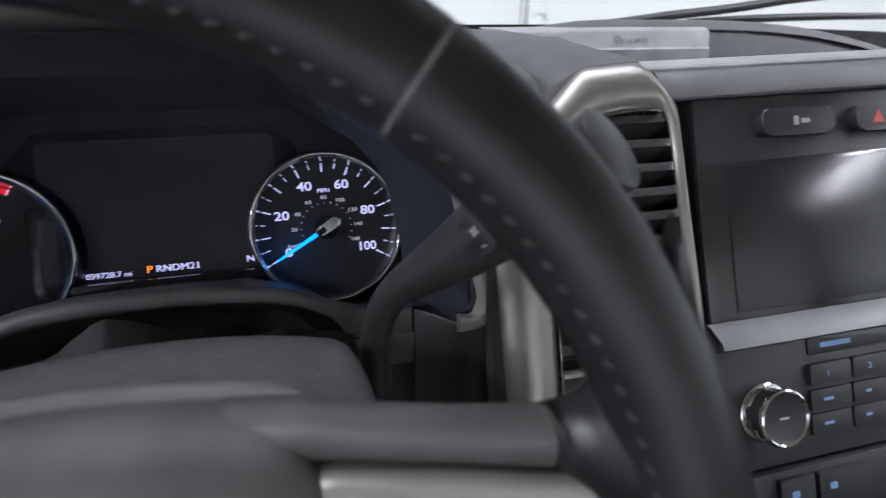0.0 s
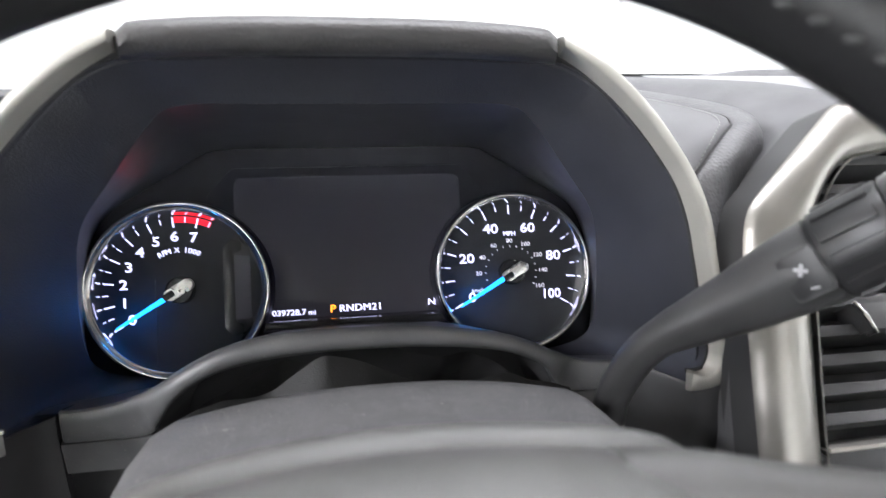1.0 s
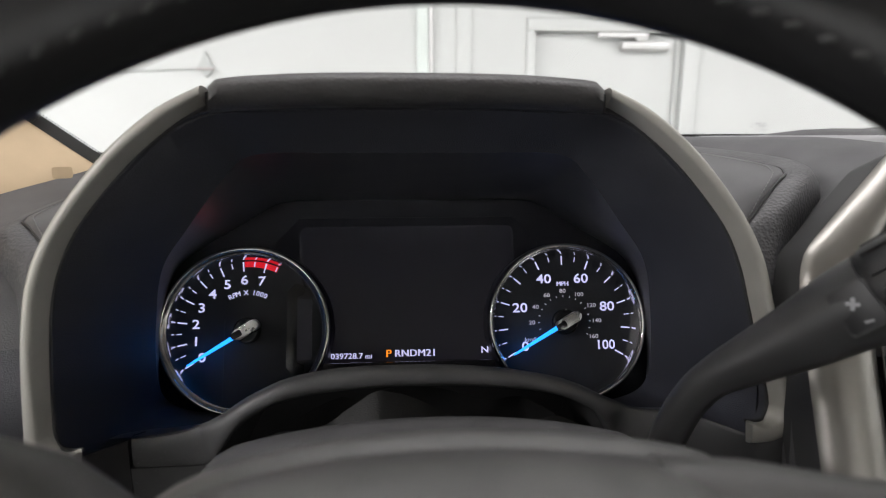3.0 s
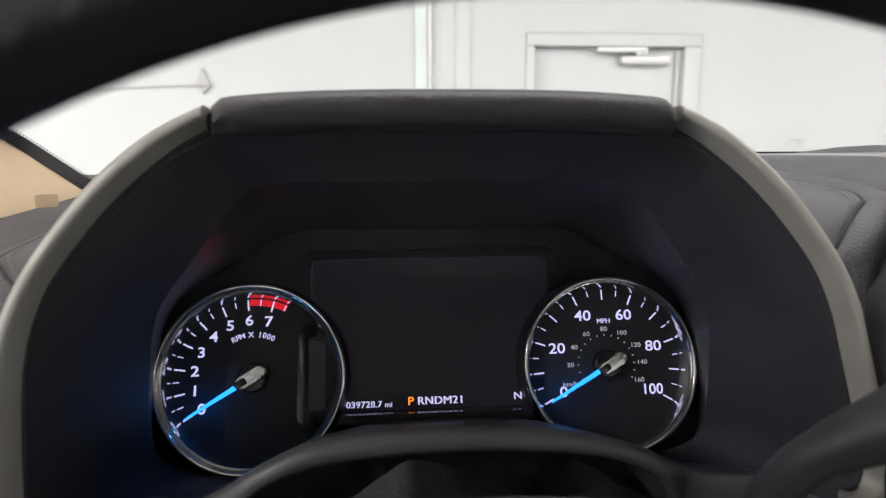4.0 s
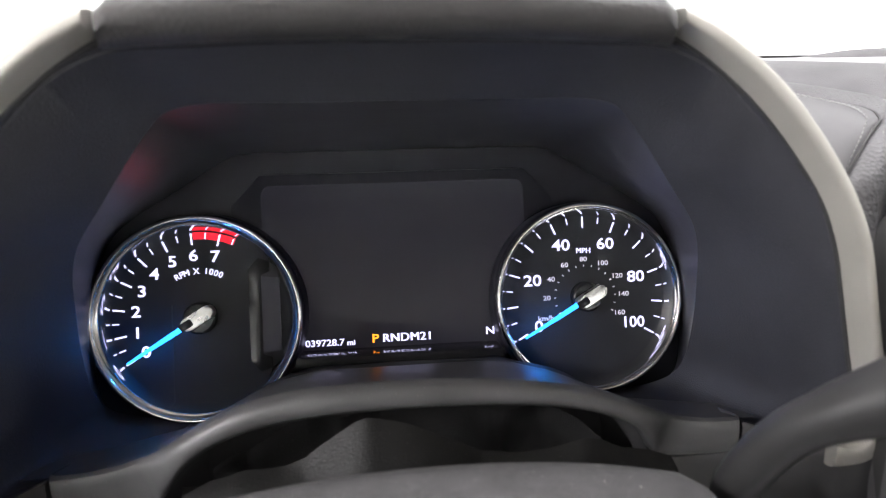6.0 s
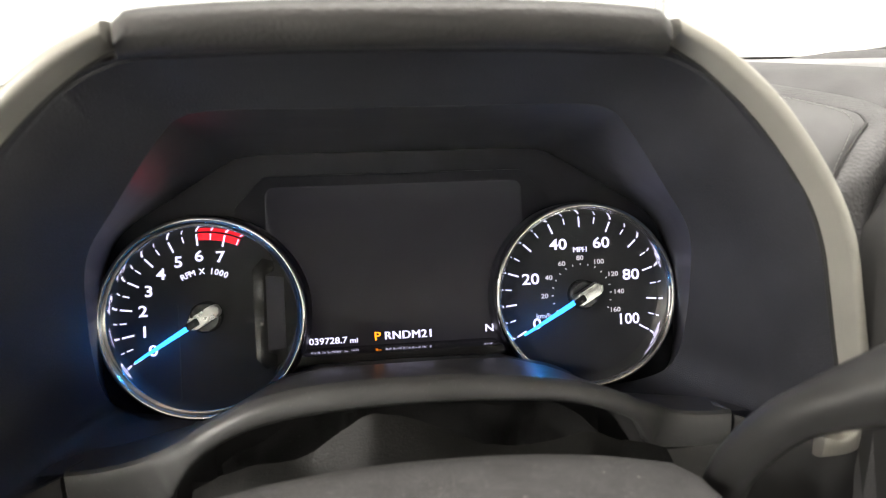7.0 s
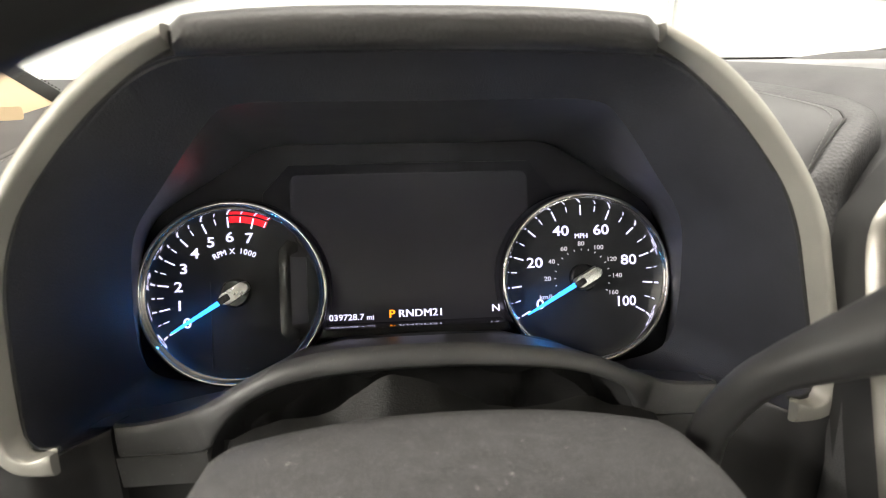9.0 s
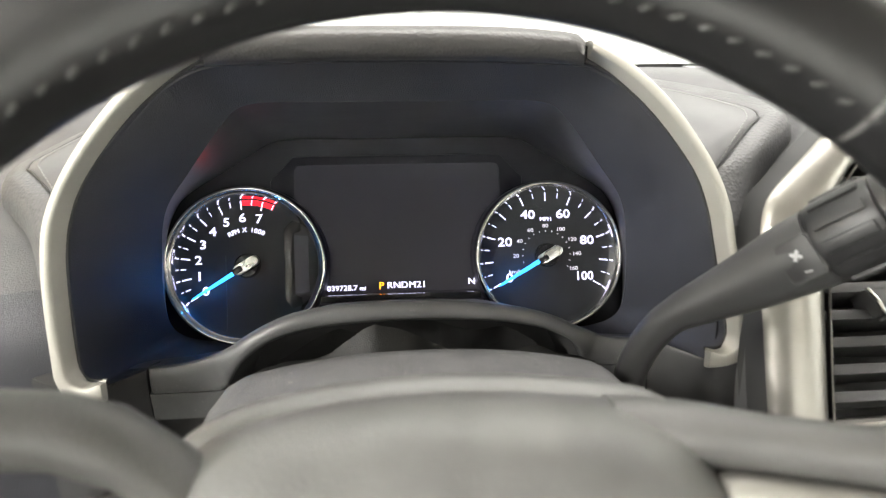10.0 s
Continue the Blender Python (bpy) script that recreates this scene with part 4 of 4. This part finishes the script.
lever = axis[:at_neck] + barrel
part("lever", tube(lever, [stalk_radius(p) for p in lever], 36), STALK, stalk, "", 60)
AX = Matrix.Translation(tip0) @ tip_dir.to_track_quat("Z", "Y").to_matrix().to_4x4()
part("ring_switch", turned([(0.0160, -0.001), (0.0165, 0.0006), (0.0172, 0.0010), (0.0177, 0.002), (0.0177, 0.025), (0.0172, 0.0262), (0.0164, 0.0265)], AX, 48), BUTTON, stalk)
rib = mesh_of(box(0.0166, 0.0189, -0.0026, 0.0026, 0.0035, 0.0235, 0.0009), "grip_rib", BUTTON)
for k in range(11):
    piece("grip_rib", rib, AX @ pose(0, 0, 0, 0, 0, 12 + k * 360 / 11), stalk)
part("tip", turned([(0.0164, 0.0265), (0.0176, 0.0272), (0.0180, 0.030), (0.0184, 0.053), (0.0180, 0.0555), (0.0165, 0.0566), (0.0, 0.0570)], AX, 40), STALK, stalk)
u_axis = tip_dir.copy()
plus = Vector((0.130, 0.248, 1.476))
nrm = plus - grip
nrm = (nrm - u_axis * nrm.dot(u_axis)).normalized()
u_axis = (u_axis + 0.13 * nrm).normalized()
nrm = (nrm - u_axis * nrm.dot(u_axis)).normalized()
v_axis = nrm.cross(u_axis)
SW = Matrix((u_axis, v_axis, nrm)).transposed().to_4x4()
SW.translation = plus - SW.to_3x3() @ Vector((-0.0002, 0.0016, 0.0012))
switch = part("rocker_switch", slab(round_rect(-0.0070, -0.0084, 0.0072, 0.0084, 0.0018), -0.004, 0.0014, SW, 0.0008), BUTTON, stalk)
part("switch_groove", slab(round_rect(-0.0077, -0.0092, 0.0079, 0.0092, 0.0023), -0.004, 0.0006, SW), RUBBER, stalk)
for turn in (-35, 55):
    part("plus_bar", slab(round_rect(-0.0024, -0.0007, 0.0024, 0.0007, 0.0003, 2), 0.0008, 0.0017, SW @ pose(-0.0002, 0.0016, 0, 0, 0, turn)), PRINT_GREY, switch)
part("minus_bar", slab(round_rect(-0.0016, -0.0004, 0.0016, 0.0004, 0.0002, 2), 0.0008, 0.0017, SW @ pose(0.0010, -0.0060, 0, 0, 0, -12)), PRINT_GREY, switch)

# ---- centre stack ----
stack = tagged(empty("centre_stack", 0.38, 0.33, 1.28), "dark centre stack with satin silver vent surround", "centre stack")
S = STACK


def sy(z):
    """Height on the stack's slope for a world height."""
    return (z - 1.365) / math.sin(radians(66))


OUT = [(0.1695, sy(1.30)), (0.1705, sy(1.40)), (0.1722, sy(1.45)), (0.1755, sy(1.469)), (0.181, sy(1.4785)), (0.192, sy(1.4885)), (0.205, sy(1.5000)), (0.220, sy(1.5130)), (0.2325, sy(1.5240)), (0.238, sy(1.5272)), (0.246, sy(1.5282)), (0.270, sy(1.5300)), (0.277, sy(1.5295)), (0.283, sy(1.5255)), (0.293, sy(1.5165)), (0.2985, sy(1.510)), (0.301, sy(1.502)), (0.3035, sy(1.45)), (0.307, sy(1.39)), (0.309, sy(1.30))]
INN = [(0.2015, sy(1.30)), (0.2030, sy(1.37)), (0.2045, sy(1.40)), (0.2055, sy(1.42)), (0.2065, sy(1.435)), (0.2085, sy(1.452)), (0.2125, sy(1.467)), (0.219, sy(1.480)), (0.227, sy(1.490)), (0.233, sy(1.495)), (0.240, sy(1.4985)), (0.262, sy(1.5015)), (0.280, sy(1.5020)), (0.286, sy(1.5012)), (0.2885, sy(1.499)), (0.2895, sy(1.495)), (0.290, sy(1.490)), (0.2915, sy(1.45)), (0.2925, sy(1.39)), (0.2925, sy(1.30))]
oo = curve_through([(x, y, 0) for x, y in OUT], 100)
ii = curve_through([(x, y, 0) for x, y in INN], 100)
part("surround_side", loft([[S @ (p + Vector((0, 0, dz))) for p in oo] for dz in (-0.034, -0.0065)]), RUBBER, stack)
rows = [[S @ (p.lerp(q, f) + Vector((0, 0, dz))) for p, q in zip(oo, ii)] for f, dz in ((0.0, -0.0070), (0.04, -0.0042), (0.12, -0.0018), (0.25, 0.0008), (0.40, 0.0026), (0.55, 0.0032), (0.70, 0.0026), (0.84, 0.0010), (0.94, -0.0008), (0.98, -0.002), (1.0, -0.004), (1.0, -0.02))]
part("vent_surround", loft(rows), BEZEL, stack, "satin silver painted surround", 40)
part("lower_sill", slab(round_rect(0.2020, sy(1.325), 0.2922, sy(1.3585), 0.004), -0.02, -0.001, S, 0.002), PANEL, stack)
vent = part("air_vent", slab(round_rect(0.206, sy(1.352), 0.289, sy(1.485), 0.004), -0.045, -0.038, S), RUBBER, stack, "black louvred air vent")
part("vent_frame", loft([[S @ (p + Vector((0, 0, dz))) for p in [q.lerp(Vector((0.248, sy(1.42), 0)), f) for q in ii]] for f, dz in ((0.0, 0.001), (0.009, 0.0020), (0.018, 0.001), (0.018, -0.03))]), CHROME, vent, "thin chrome vent rim")
part("vent_frame_foot", box(0.2035, 0.2925, sy(1.3585), sy(1.361), -0.01, 0.003, 0.0008, S), BEZEL, vent)
slat = mesh_of(box(-0.043, 0.043, -0.0030, 0.0030, -0.016, 0.012, 0.0012), "slat", STALK)
for k in range(10):
    piece("slat", slat, S @ pose(0.2485, sy(1.3690 + 0.0138 * k), -0.014, -20), vent)
TB = S @ pose(0.2395, sy(1.4195), 0.001, -20)
tab = part("vent_tab", slab([(-0.0118, 0.007), (0.0118, 0.007), (0.0092, -0.0075), (-0.0066, -0.0075)], -0.012, 0.004, TB, 0.0012), STALK, vent)
for side in (-1, 1):
    edge_line = [(side * 0.0126, 0.0082, -0.002), (side * 0.0118, 0.0070, 0.004), (side * 0.0100 + 0.0008, -0.001, 0.0056), (side * 0.0077 + 0.0013, -0.0086, 0.004), (side * 0.0075 + 0.0013, -0.0092, -0.002)]
    part("tab_edge", tube([TB @ Vector(p) for p in edge_line], [0.0012, 0.0018, 0.002, 0.0018, 0.0012], 10, 0.7), CHROME, tab, "chrome edge")

# top of the stack, screen, switches
prof = [(0.312, sy(1.345)), (0.312, sy(1.5065)), (0.62, sy(1.5110)), (0.62, sy(1.345))]
part("fascia", slab(prof, -0.03, -0.003, S, 0.002), PANEL, stack)
rows = [[Vector((x, y, z + 0.027 * (x - 0.30))) for x in (0.290, 0.36, 0.45, 0.62, 0.9)] for y, z in ((0.3580, 1.5040), (0.3535, 1.5058), (0.3530, 1.5075), (0.3545, 1.5105), (0.3640, 1.5185), (0.3680, 1.5210), (0.3705, 1.5210), (0.371, 1.515))]
part("fascia_top", loft(rows), PANEL_TOP, stack)
part("screen_surround", slab([(0.3095, sy(1.3755)), (0.3085, sy(1.468)), (0.62, sy(1.4735)), (0.62, sy(1.3755))], -0.006, 0.0, S, 0.001), BLACK_GLOSS, stack)
part("touchscreen", slab([(0.3300, sy(1.380)), (0.3300, sy(1.4655)), (0.58, sy(1.470)), (0.58, sy(1.380))], -0.004, 0.0012, S, 0.0006), GLOSS_SCREEN, stack, "dark glossy unlit touchscreen")
part("screen_sill", loft([[S @ Vector((x, y, z)) for x in (0.306, 0.325, 0.40, 0.62)] for y, z in ((sy(1.3755), 0.0), (sy(1.3735), 0.004), (sy(1.366), 0.013), (sy(1.362), 0.014), (sy(1.359), 0.006))]), PANEL_TOP, stack, "dark grey satin sill")
for x0, x1 in ((0.358, 0.417), (0.436, 0.495)):
    sw = part("dash_button", slab(round_rect(x0, sy(1.4820), x1, sy(1.4985), 0.006), -0.004, 0.005, S, 0.0022, 3), BUTTON, stack)
    c = (x0 + x1) / 2
    if x0 < 0.4:
        part("button_icon", slab(round_rect(c - 0.005, sy(1.4905) - 0.003, c - 0.001, sy(1.4905) + 0.003, 0.001, 2), 0.0048, 0.0053, S), PRINT_GREY, sw)
        part("button_icon", slab(round_rect(c + 0.001, sy(1.4905) - 0.0018, c + 0.008, sy(1.4905) + 0.0012, 0.0006, 2), 0.0048, 0.0053, S), PRINT_GREY, sw)
    else:
        part("button_icon", slab([(c - 0.016, sy(1.4905) - 0.004), (c - 0.006, sy(1.4905) - 0.004), (c - 0.011, sy(1.4905) + 0.005)], 0.0048, 0.0053, S), PRINT_RED, sw, "red warning triangle")

# audio panel
audio = tagged(empty("audio_panel", 0.42, 0.28, 1.30), "black audio control panel with a chrome volume knob", "audio panel")
part("face", slab([(0.312, sy(1.285)), (0.312, sy(1.359)), (0.62, sy(1.362)), (0.62, sy(1.285))], -0.02, 0.0, S, 0.0015), PANEL, audio)
slot = part("disc_slot", slab(round_rect(0.382, sy(1.3475), 0.55, sy(1.3585), 0.002), -0.002, 0.0012, S, 0.0004), BUTTON, audio)
part("slot_light", slab(round_rect(0.392, sy(1.3515), 0.418, sy(1.3545), 0.0008, 2), 0.001, 0.0016, S), LIT_ICON, slot, "lit blue label bars")
for r, (z0, z1) in enumerate(((1.3295, 1.3425), (1.314, 1.3265), (1.2985, 1.3115))):
    for k in range(4):
        x0 = 0.380 + 0.036 * k
        bt = part("audio_button", slab(round_rect(x0, sy(z0), x0 + 0.034, sy(z1), 0.0015), -0.001, 0.004 - 0.001 * r, S, 0.001), BUTTON, audio)
        zz, xx = (z0 + z1) / 2, x0 + 0.014
        if r == 0:
            inscription("button_digit", str(k + 1), 0.006, S @ pose(xx, sy(zz), 0.0044), LIT_ICON, bt)
        else:
            part("button_mark", slab(round_rect(xx - 0.004, sy(zz) - 0.001, xx + 0.004 - 0.003 * (k % 2), sy(zz) + 0.001, 0.0005, 2), 0.0038 - 0.001 * r, 0.0044 - 0.001 * r, S), LIT_ICON, bt)
KN = S @ pose(0.3435, sy(1.3190), 0) @ Matrix.Diagonal((0.86, 0.86, 0.8, 1))
knob = part("volume_knob", turned([(0.0185, 0.0), (0.0185, 0.004), (0.0195, 0.005), (0.0198, 0.0175), (0.0192, 0.0185)], KN, 14), CHROME, audio, "faceted chrome knob", 10)
part("knob_collar", turned([(0.0225, 0.0), (0.0225, 0.0025), (0.0205, 0.0035), (0.018, 0.0035)], KN, 64), CHROME, knob)
part("knob_rim", turned([(0.0185, 0.0180), (0.0208, 0.0190), (0.0218, 0.0210), (0.0214, 0.0228), (0.0200, 0.0235), (0.0186, 0.0224)], KN, 64), CHROME, knob, "polished rim")
part("knob_face", turned([(0.0187, 0.0222), (0.016, 0.0212), (0.0, 0.0210)], KN, 48), BUTTON, knob)
part("knob_mark", slab(round_rect(-0.004, -0.0008, 0.004, 0.0008, 0.0003, 2), 0.0209, 0.0214, KN), PRINT_GREY, knob)
part("lower_face", slab([(0.312, sy(1.20)), (0.312, sy(1.283)), (0.62, sy(1.283)), (0.62, sy(1.20))], -0.02, 0.004, S, 0.002), PANEL, audio)
for k, (x0, x1) in enumerate(((0.345, 0.372), (0.376, 0.440), (0.444, 0.51))):
    bt = part("climate_button", slab(round_rect(x0, sy(1.255), x1, sy(1.279), 0.002), 0.002, 0.008, S, 0.0012), BUTTON, audio)
    part("button_mark", slab(round_rect(x0 + 0.008, sy(1.2675), x0 + 0.014, sy(1.2715), 0.001, 2), 0.0078, 0.0084, S), LIT_ICON, bt)

# storage tray on top of the dashboard
tray = tagged(empty("dash_tray", 0.50, 0.50, 1.50), "open grey storage tray in the dashboard top", "tray")
part("rim", loft([[(x, y, z + 0.027 * (x - 0.29)) for x in (0.282, 0.35, 0.45, 0.62, 0.9)] for y, z in ((0.3735, 1.512), (0.3735, 1.5222), (0.375, 1.5236), (0.380, 1.5240), (0.398, 1.5238), (0.4015, 1.5225), (0.403, 1.486))]), TRAY, tray, "smooth grey rim")
part("tray_floor", loft([[(x, y, 1.487) for x in (0.28, 0.9)] for y in (0.40, 0.68)]), PANEL_TOP, tray)
block = loft([[(x, y + (0.012 if x > 0.555 else 0), z - 0.004 * max(0, 0.42 - x) ** 0.5) for x in (0.28, 0.34, 0.42, 0.50, 0.548, 0.554, 0.557)] for y, z in ((0.644, 1.487), (0.6445, 1.5045), (0.6465, 1.5055), (0.6475, 1.507), (0.651, 1.5225), (0.653, 1.525), (0.658, 1.5265), (0.68, 1.527))])
part("back_block", block, TRAY, tray, "grey moulded back wall")
xs = [0.553 + 0.018 * k for k in range(18)]
drop = [0.32 * max(0.0, x - 0.56) ** 1.77 for x in xs]
part("back_wall", loft([[(x, 0.662 + dy, max(1.47, z - d)) for x, d in zip(xs, drop)] for dy, z in ((0.0, 1.48), (0.004, 1.518), (0.006, 1.5235), (0.008, 1.525), (0.012, 1.5245), (0.02, 1.520))]), PANEL_TOP, tray)
for k, (w, h) in enumerate(((0.007, 0.0075), (0.005, 0.004), (0.006, 0.0045), (0.005, 0.004), (0.006, 0.0045))):
    x0 = 0.430 + 0.0088 * k
    part("raised_mark", slab(round_rect(x0, 0, x0 + w, h, 0.0008, 2), 0, 0.0006, pose(0, 0.6485, 1.5115 + 0.0006 * (k % 2), 78)), TRAY, tray)
xs = [0.12 + 0.035 * k for k in range(24)]
part("rear_crest", loft([[(x, y, z - 0.5 * max(0.0, x - 0.53) ** 2.4 - 0.25 * max(0.0, 0.42 - x) ** 1.3) for x in xs] for y, z in ((0.662, 1.524), (0.666, 1.5295), (0.673, 1.5325), (0.684, 1.5335), (0.696, 1.532), (0.706, 1.527))]), DASH, tray, "", 60)

# ---- steering wheel ----
W = WHEEL_POSE
wheel = tagged(empty("steering_wheel", -0.025, 0.121, 1.30), "black leather steering wheel with silver spoke trim", "steering wheel")
R0 = 0.1756


def rim_arc(a0, a1, n, ra=0.0179, rb=0.0125):
    rows = []
    for i in range(n + 1):
        a = radians(a0 + (a1 - a0) * i / n)
        rows.append([W @ Vector(((R0 + ra * math.cos(t)) * math.cos(a), (R0 + ra * math.cos(t)) * math.sin(a), rb * math.sin(t))) for t in [2 * math.pi * k / 28 for k in range(28)]])
    return loft(rows, closed=True)


SEAMS = (52.0, 130.5)
part("rim_top", rim_arc(SEAMS[0] + 0.25, SEAMS[1] - 0.25, 64), WHEEL, wheel, "black leather grip with grey stitching", 80)
part("rim_lower", rim_arc(SEAMS[1] + 0.25, 360 + SEAMS[0] - 0.25, 120), WHEEL, wheel, "", 80)
for a in SEAMS:
    part("rim_seam", rim_arc(a - 0.35, a + 0.35, 2, 0.0176, 0.0122), SEAM, wheel)
stitch_me = mesh_of(tube([Vector((-0.0014, -0.0006, -0.0003)), Vector((-0.0007, -0.0003, 0.0005)), Vector((0.0007, 0.0003, 0.0005)), Vector((0.0014, 0.0006, -0.0003))], [0.0003, 0.0006, 0.0006, 0.0003], 10), "stitch", THREAD, 120)
for k in range(64):
    a = 7 + 2.64 * k
    t = radians(142)
    r, z = R0 + 0.0179 * math.cos(t), 0.0125 * math.sin(t)
    ca, sa = math.cos(radians(a)), math.sin(radians(a))
    piece("stitch", stitch_me, W @ pose(r * ca, r * sa, z, 0, 0, a + 90) @ pose(0, 0, 0, -40, 0, 0), wheel)

# spokes: leather upper part, silver lower part; the wheel stands a little off straight
for s, up in ((1, 0.0), (-1, 0.001)):
    rows = []
    upper = ((0.05, 0.036, 0.012, -0.044), (0.066, 0.044, 0.02, -0.036), (0.075, 0.053, 0.03, -0.031), (0.086, 0.0615, 0.040, -0.027), (0.100, 0.066, 0.046, -0.023), (0.120, 0.068, 0.048, -0.018), (0.140, 0.0695, 0.045, -0.012))
    for x, vt, vb, zc in upper if s < 0 else ((0.05, 0.058, 0.036, -0.044), (0.07, 0.057, 0.038, -0.038), (0.09, 0.0535, 0.037, -0.031), (0.115, 0.0505, 0.034, -0.024), (0.139, 0.049, 0.031, -0.017)):
        c, h = (vt + vb) / 2 + up * min(1, x / 0.1) * (1 if x < 0.155 else 0.5), (vt - vb) / 2
        rows.append([W @ Vector((s * x, c + h * math.cos(t), zc + 0.011 * math.sin(t))) for t in [2 * math.pi * k / 20 for k in range(20)]])
    part("spoke", loft(rows, closed=True, caps=True), SPOKE, wheel, "", 70)
    # the leather of the rim runs out over the end of the spoke
    rows = []
    for x, vt, vb, zc, zr in ((0.1395, 0.0490, 0.031, -0.017, 0.0110), (0.148, 0.0515, 0.024, -0.012, 0.0120), (0.156, 0.058, 0.012, -0.0075, 0.0125), (0.163, 0.068, -0.004, -0.004, 0.0122), (0.170, 0.082, -0.026, -0.001, 0.0118), (0.176, 0.100, -0.050, 0.0, 0.0105)):
        c, h = (vt + vb) / 2 + (0.0 if s > 0 else 0.016), (vt - vb) / 2
        rows.append([W @ Vector((s * x, c + h * math.cos(t), zc + zr * math.sin(t))) for t in [2 * math.pi * k / 24 for k in range(24)]])
    part("rim_fairing", loft(rows, closed=True, caps=True), WHEEL, wheel, "", 70)
    part("spoke_seam", tube([W @ Vector((s * x, y + up, z)) for x, y, z in ((0.138, 0.050, -0.012), (0.140, 0.043, -0.004), (0.143, 0.035, -0.005), (0.146, 0.029, -0.012))], 0.0006, 6), RUBBER, wheel)
    rows = []
    for x, vt, vb, zc in ((0.076, 0.0370, 0.020, -0.031), (0.08, 0.0378, 0.0185, -0.029), (0.11, 0.0345, 0.0140, -0.024), (0.143, 0.0300, 0.0075, -0.016), (0.158, 0.0235, 0.003, -0.012)):
        c, h = (vt + vb) / 2 + up, (vt - vb) / 2
        rows.append([W @ Vector((s * x, c + h * max(-1, min(1, 1.25 * math.cos(t))), zc + 0.008 * max(-1, min(1, 1.3 * math.sin(t))))) for t in [2 * math.pi * k / 28 for k in range(28)]])
    part("spoke_trim", loft(rows, closed=True, caps=True), SILVER_DARK, wheel, "satin silver spoke trim", 50)
    part("spoke_base", slab(round_rect(min(s * 0.05, s * 0.165), -0.05, max(s * 0.05, s * 0.165), 0.006, 0.008), -0.045, -0.026, W, 0.004), HUB, wheel)

HUB_TOP = [(-0.100, -0.06), (-0.098, 0.0), (-0.093, 0.028), (-0.086, 0.042), (-0.070, 0.0535), (-0.040, 0.061), (0.0, 0.0640), (0.040, 0.0620), (0.070, 0.0565), (0.084, 0.044), (0.092, 0.028), (0.097, 0.0), (0.099, -0.06)]
hb = curve_through([(x, y, 0) for x, y in HUB_TOP], 60)
rows = []
for f, z in ((0.94, -0.085), (0.99, -0.064), (1.0, -0.059), (0.985, -0.054), (0.955, -0.052)):
    rows.append([W @ Vector((p.x * f, (p.y + 0.06) * f - 0.06, z)) for p in hb])
part("hub_back", loft(rows), HUB, wheel, "dark grey hub cover", 60)
rows = []
for f, z in ((0.93, -0.056), (0.965, -0.050), (0.970, -0.045), (0.955, -0.036), (0.92, -0.027), (0.86, -0.019), (0.75, -0.012), (0.55, -0.007), (0.3, -0.005), (0.02, -0.004)):
    rows.append([W @ Vector((p.x * f * 0.965, (p.y + 0.06) * f - 0.06, z)) for p in hb])
part("airbag_cover", loft(rows), HUB, wheel, "dark grey domed airbag cover", 70)
part("hub_lower", slab(round_rect(-0.095, -0.12, 0.095, -0.055, 0.03), -0.06, -0.012, W, 0.01, 3), HUB, wheel)
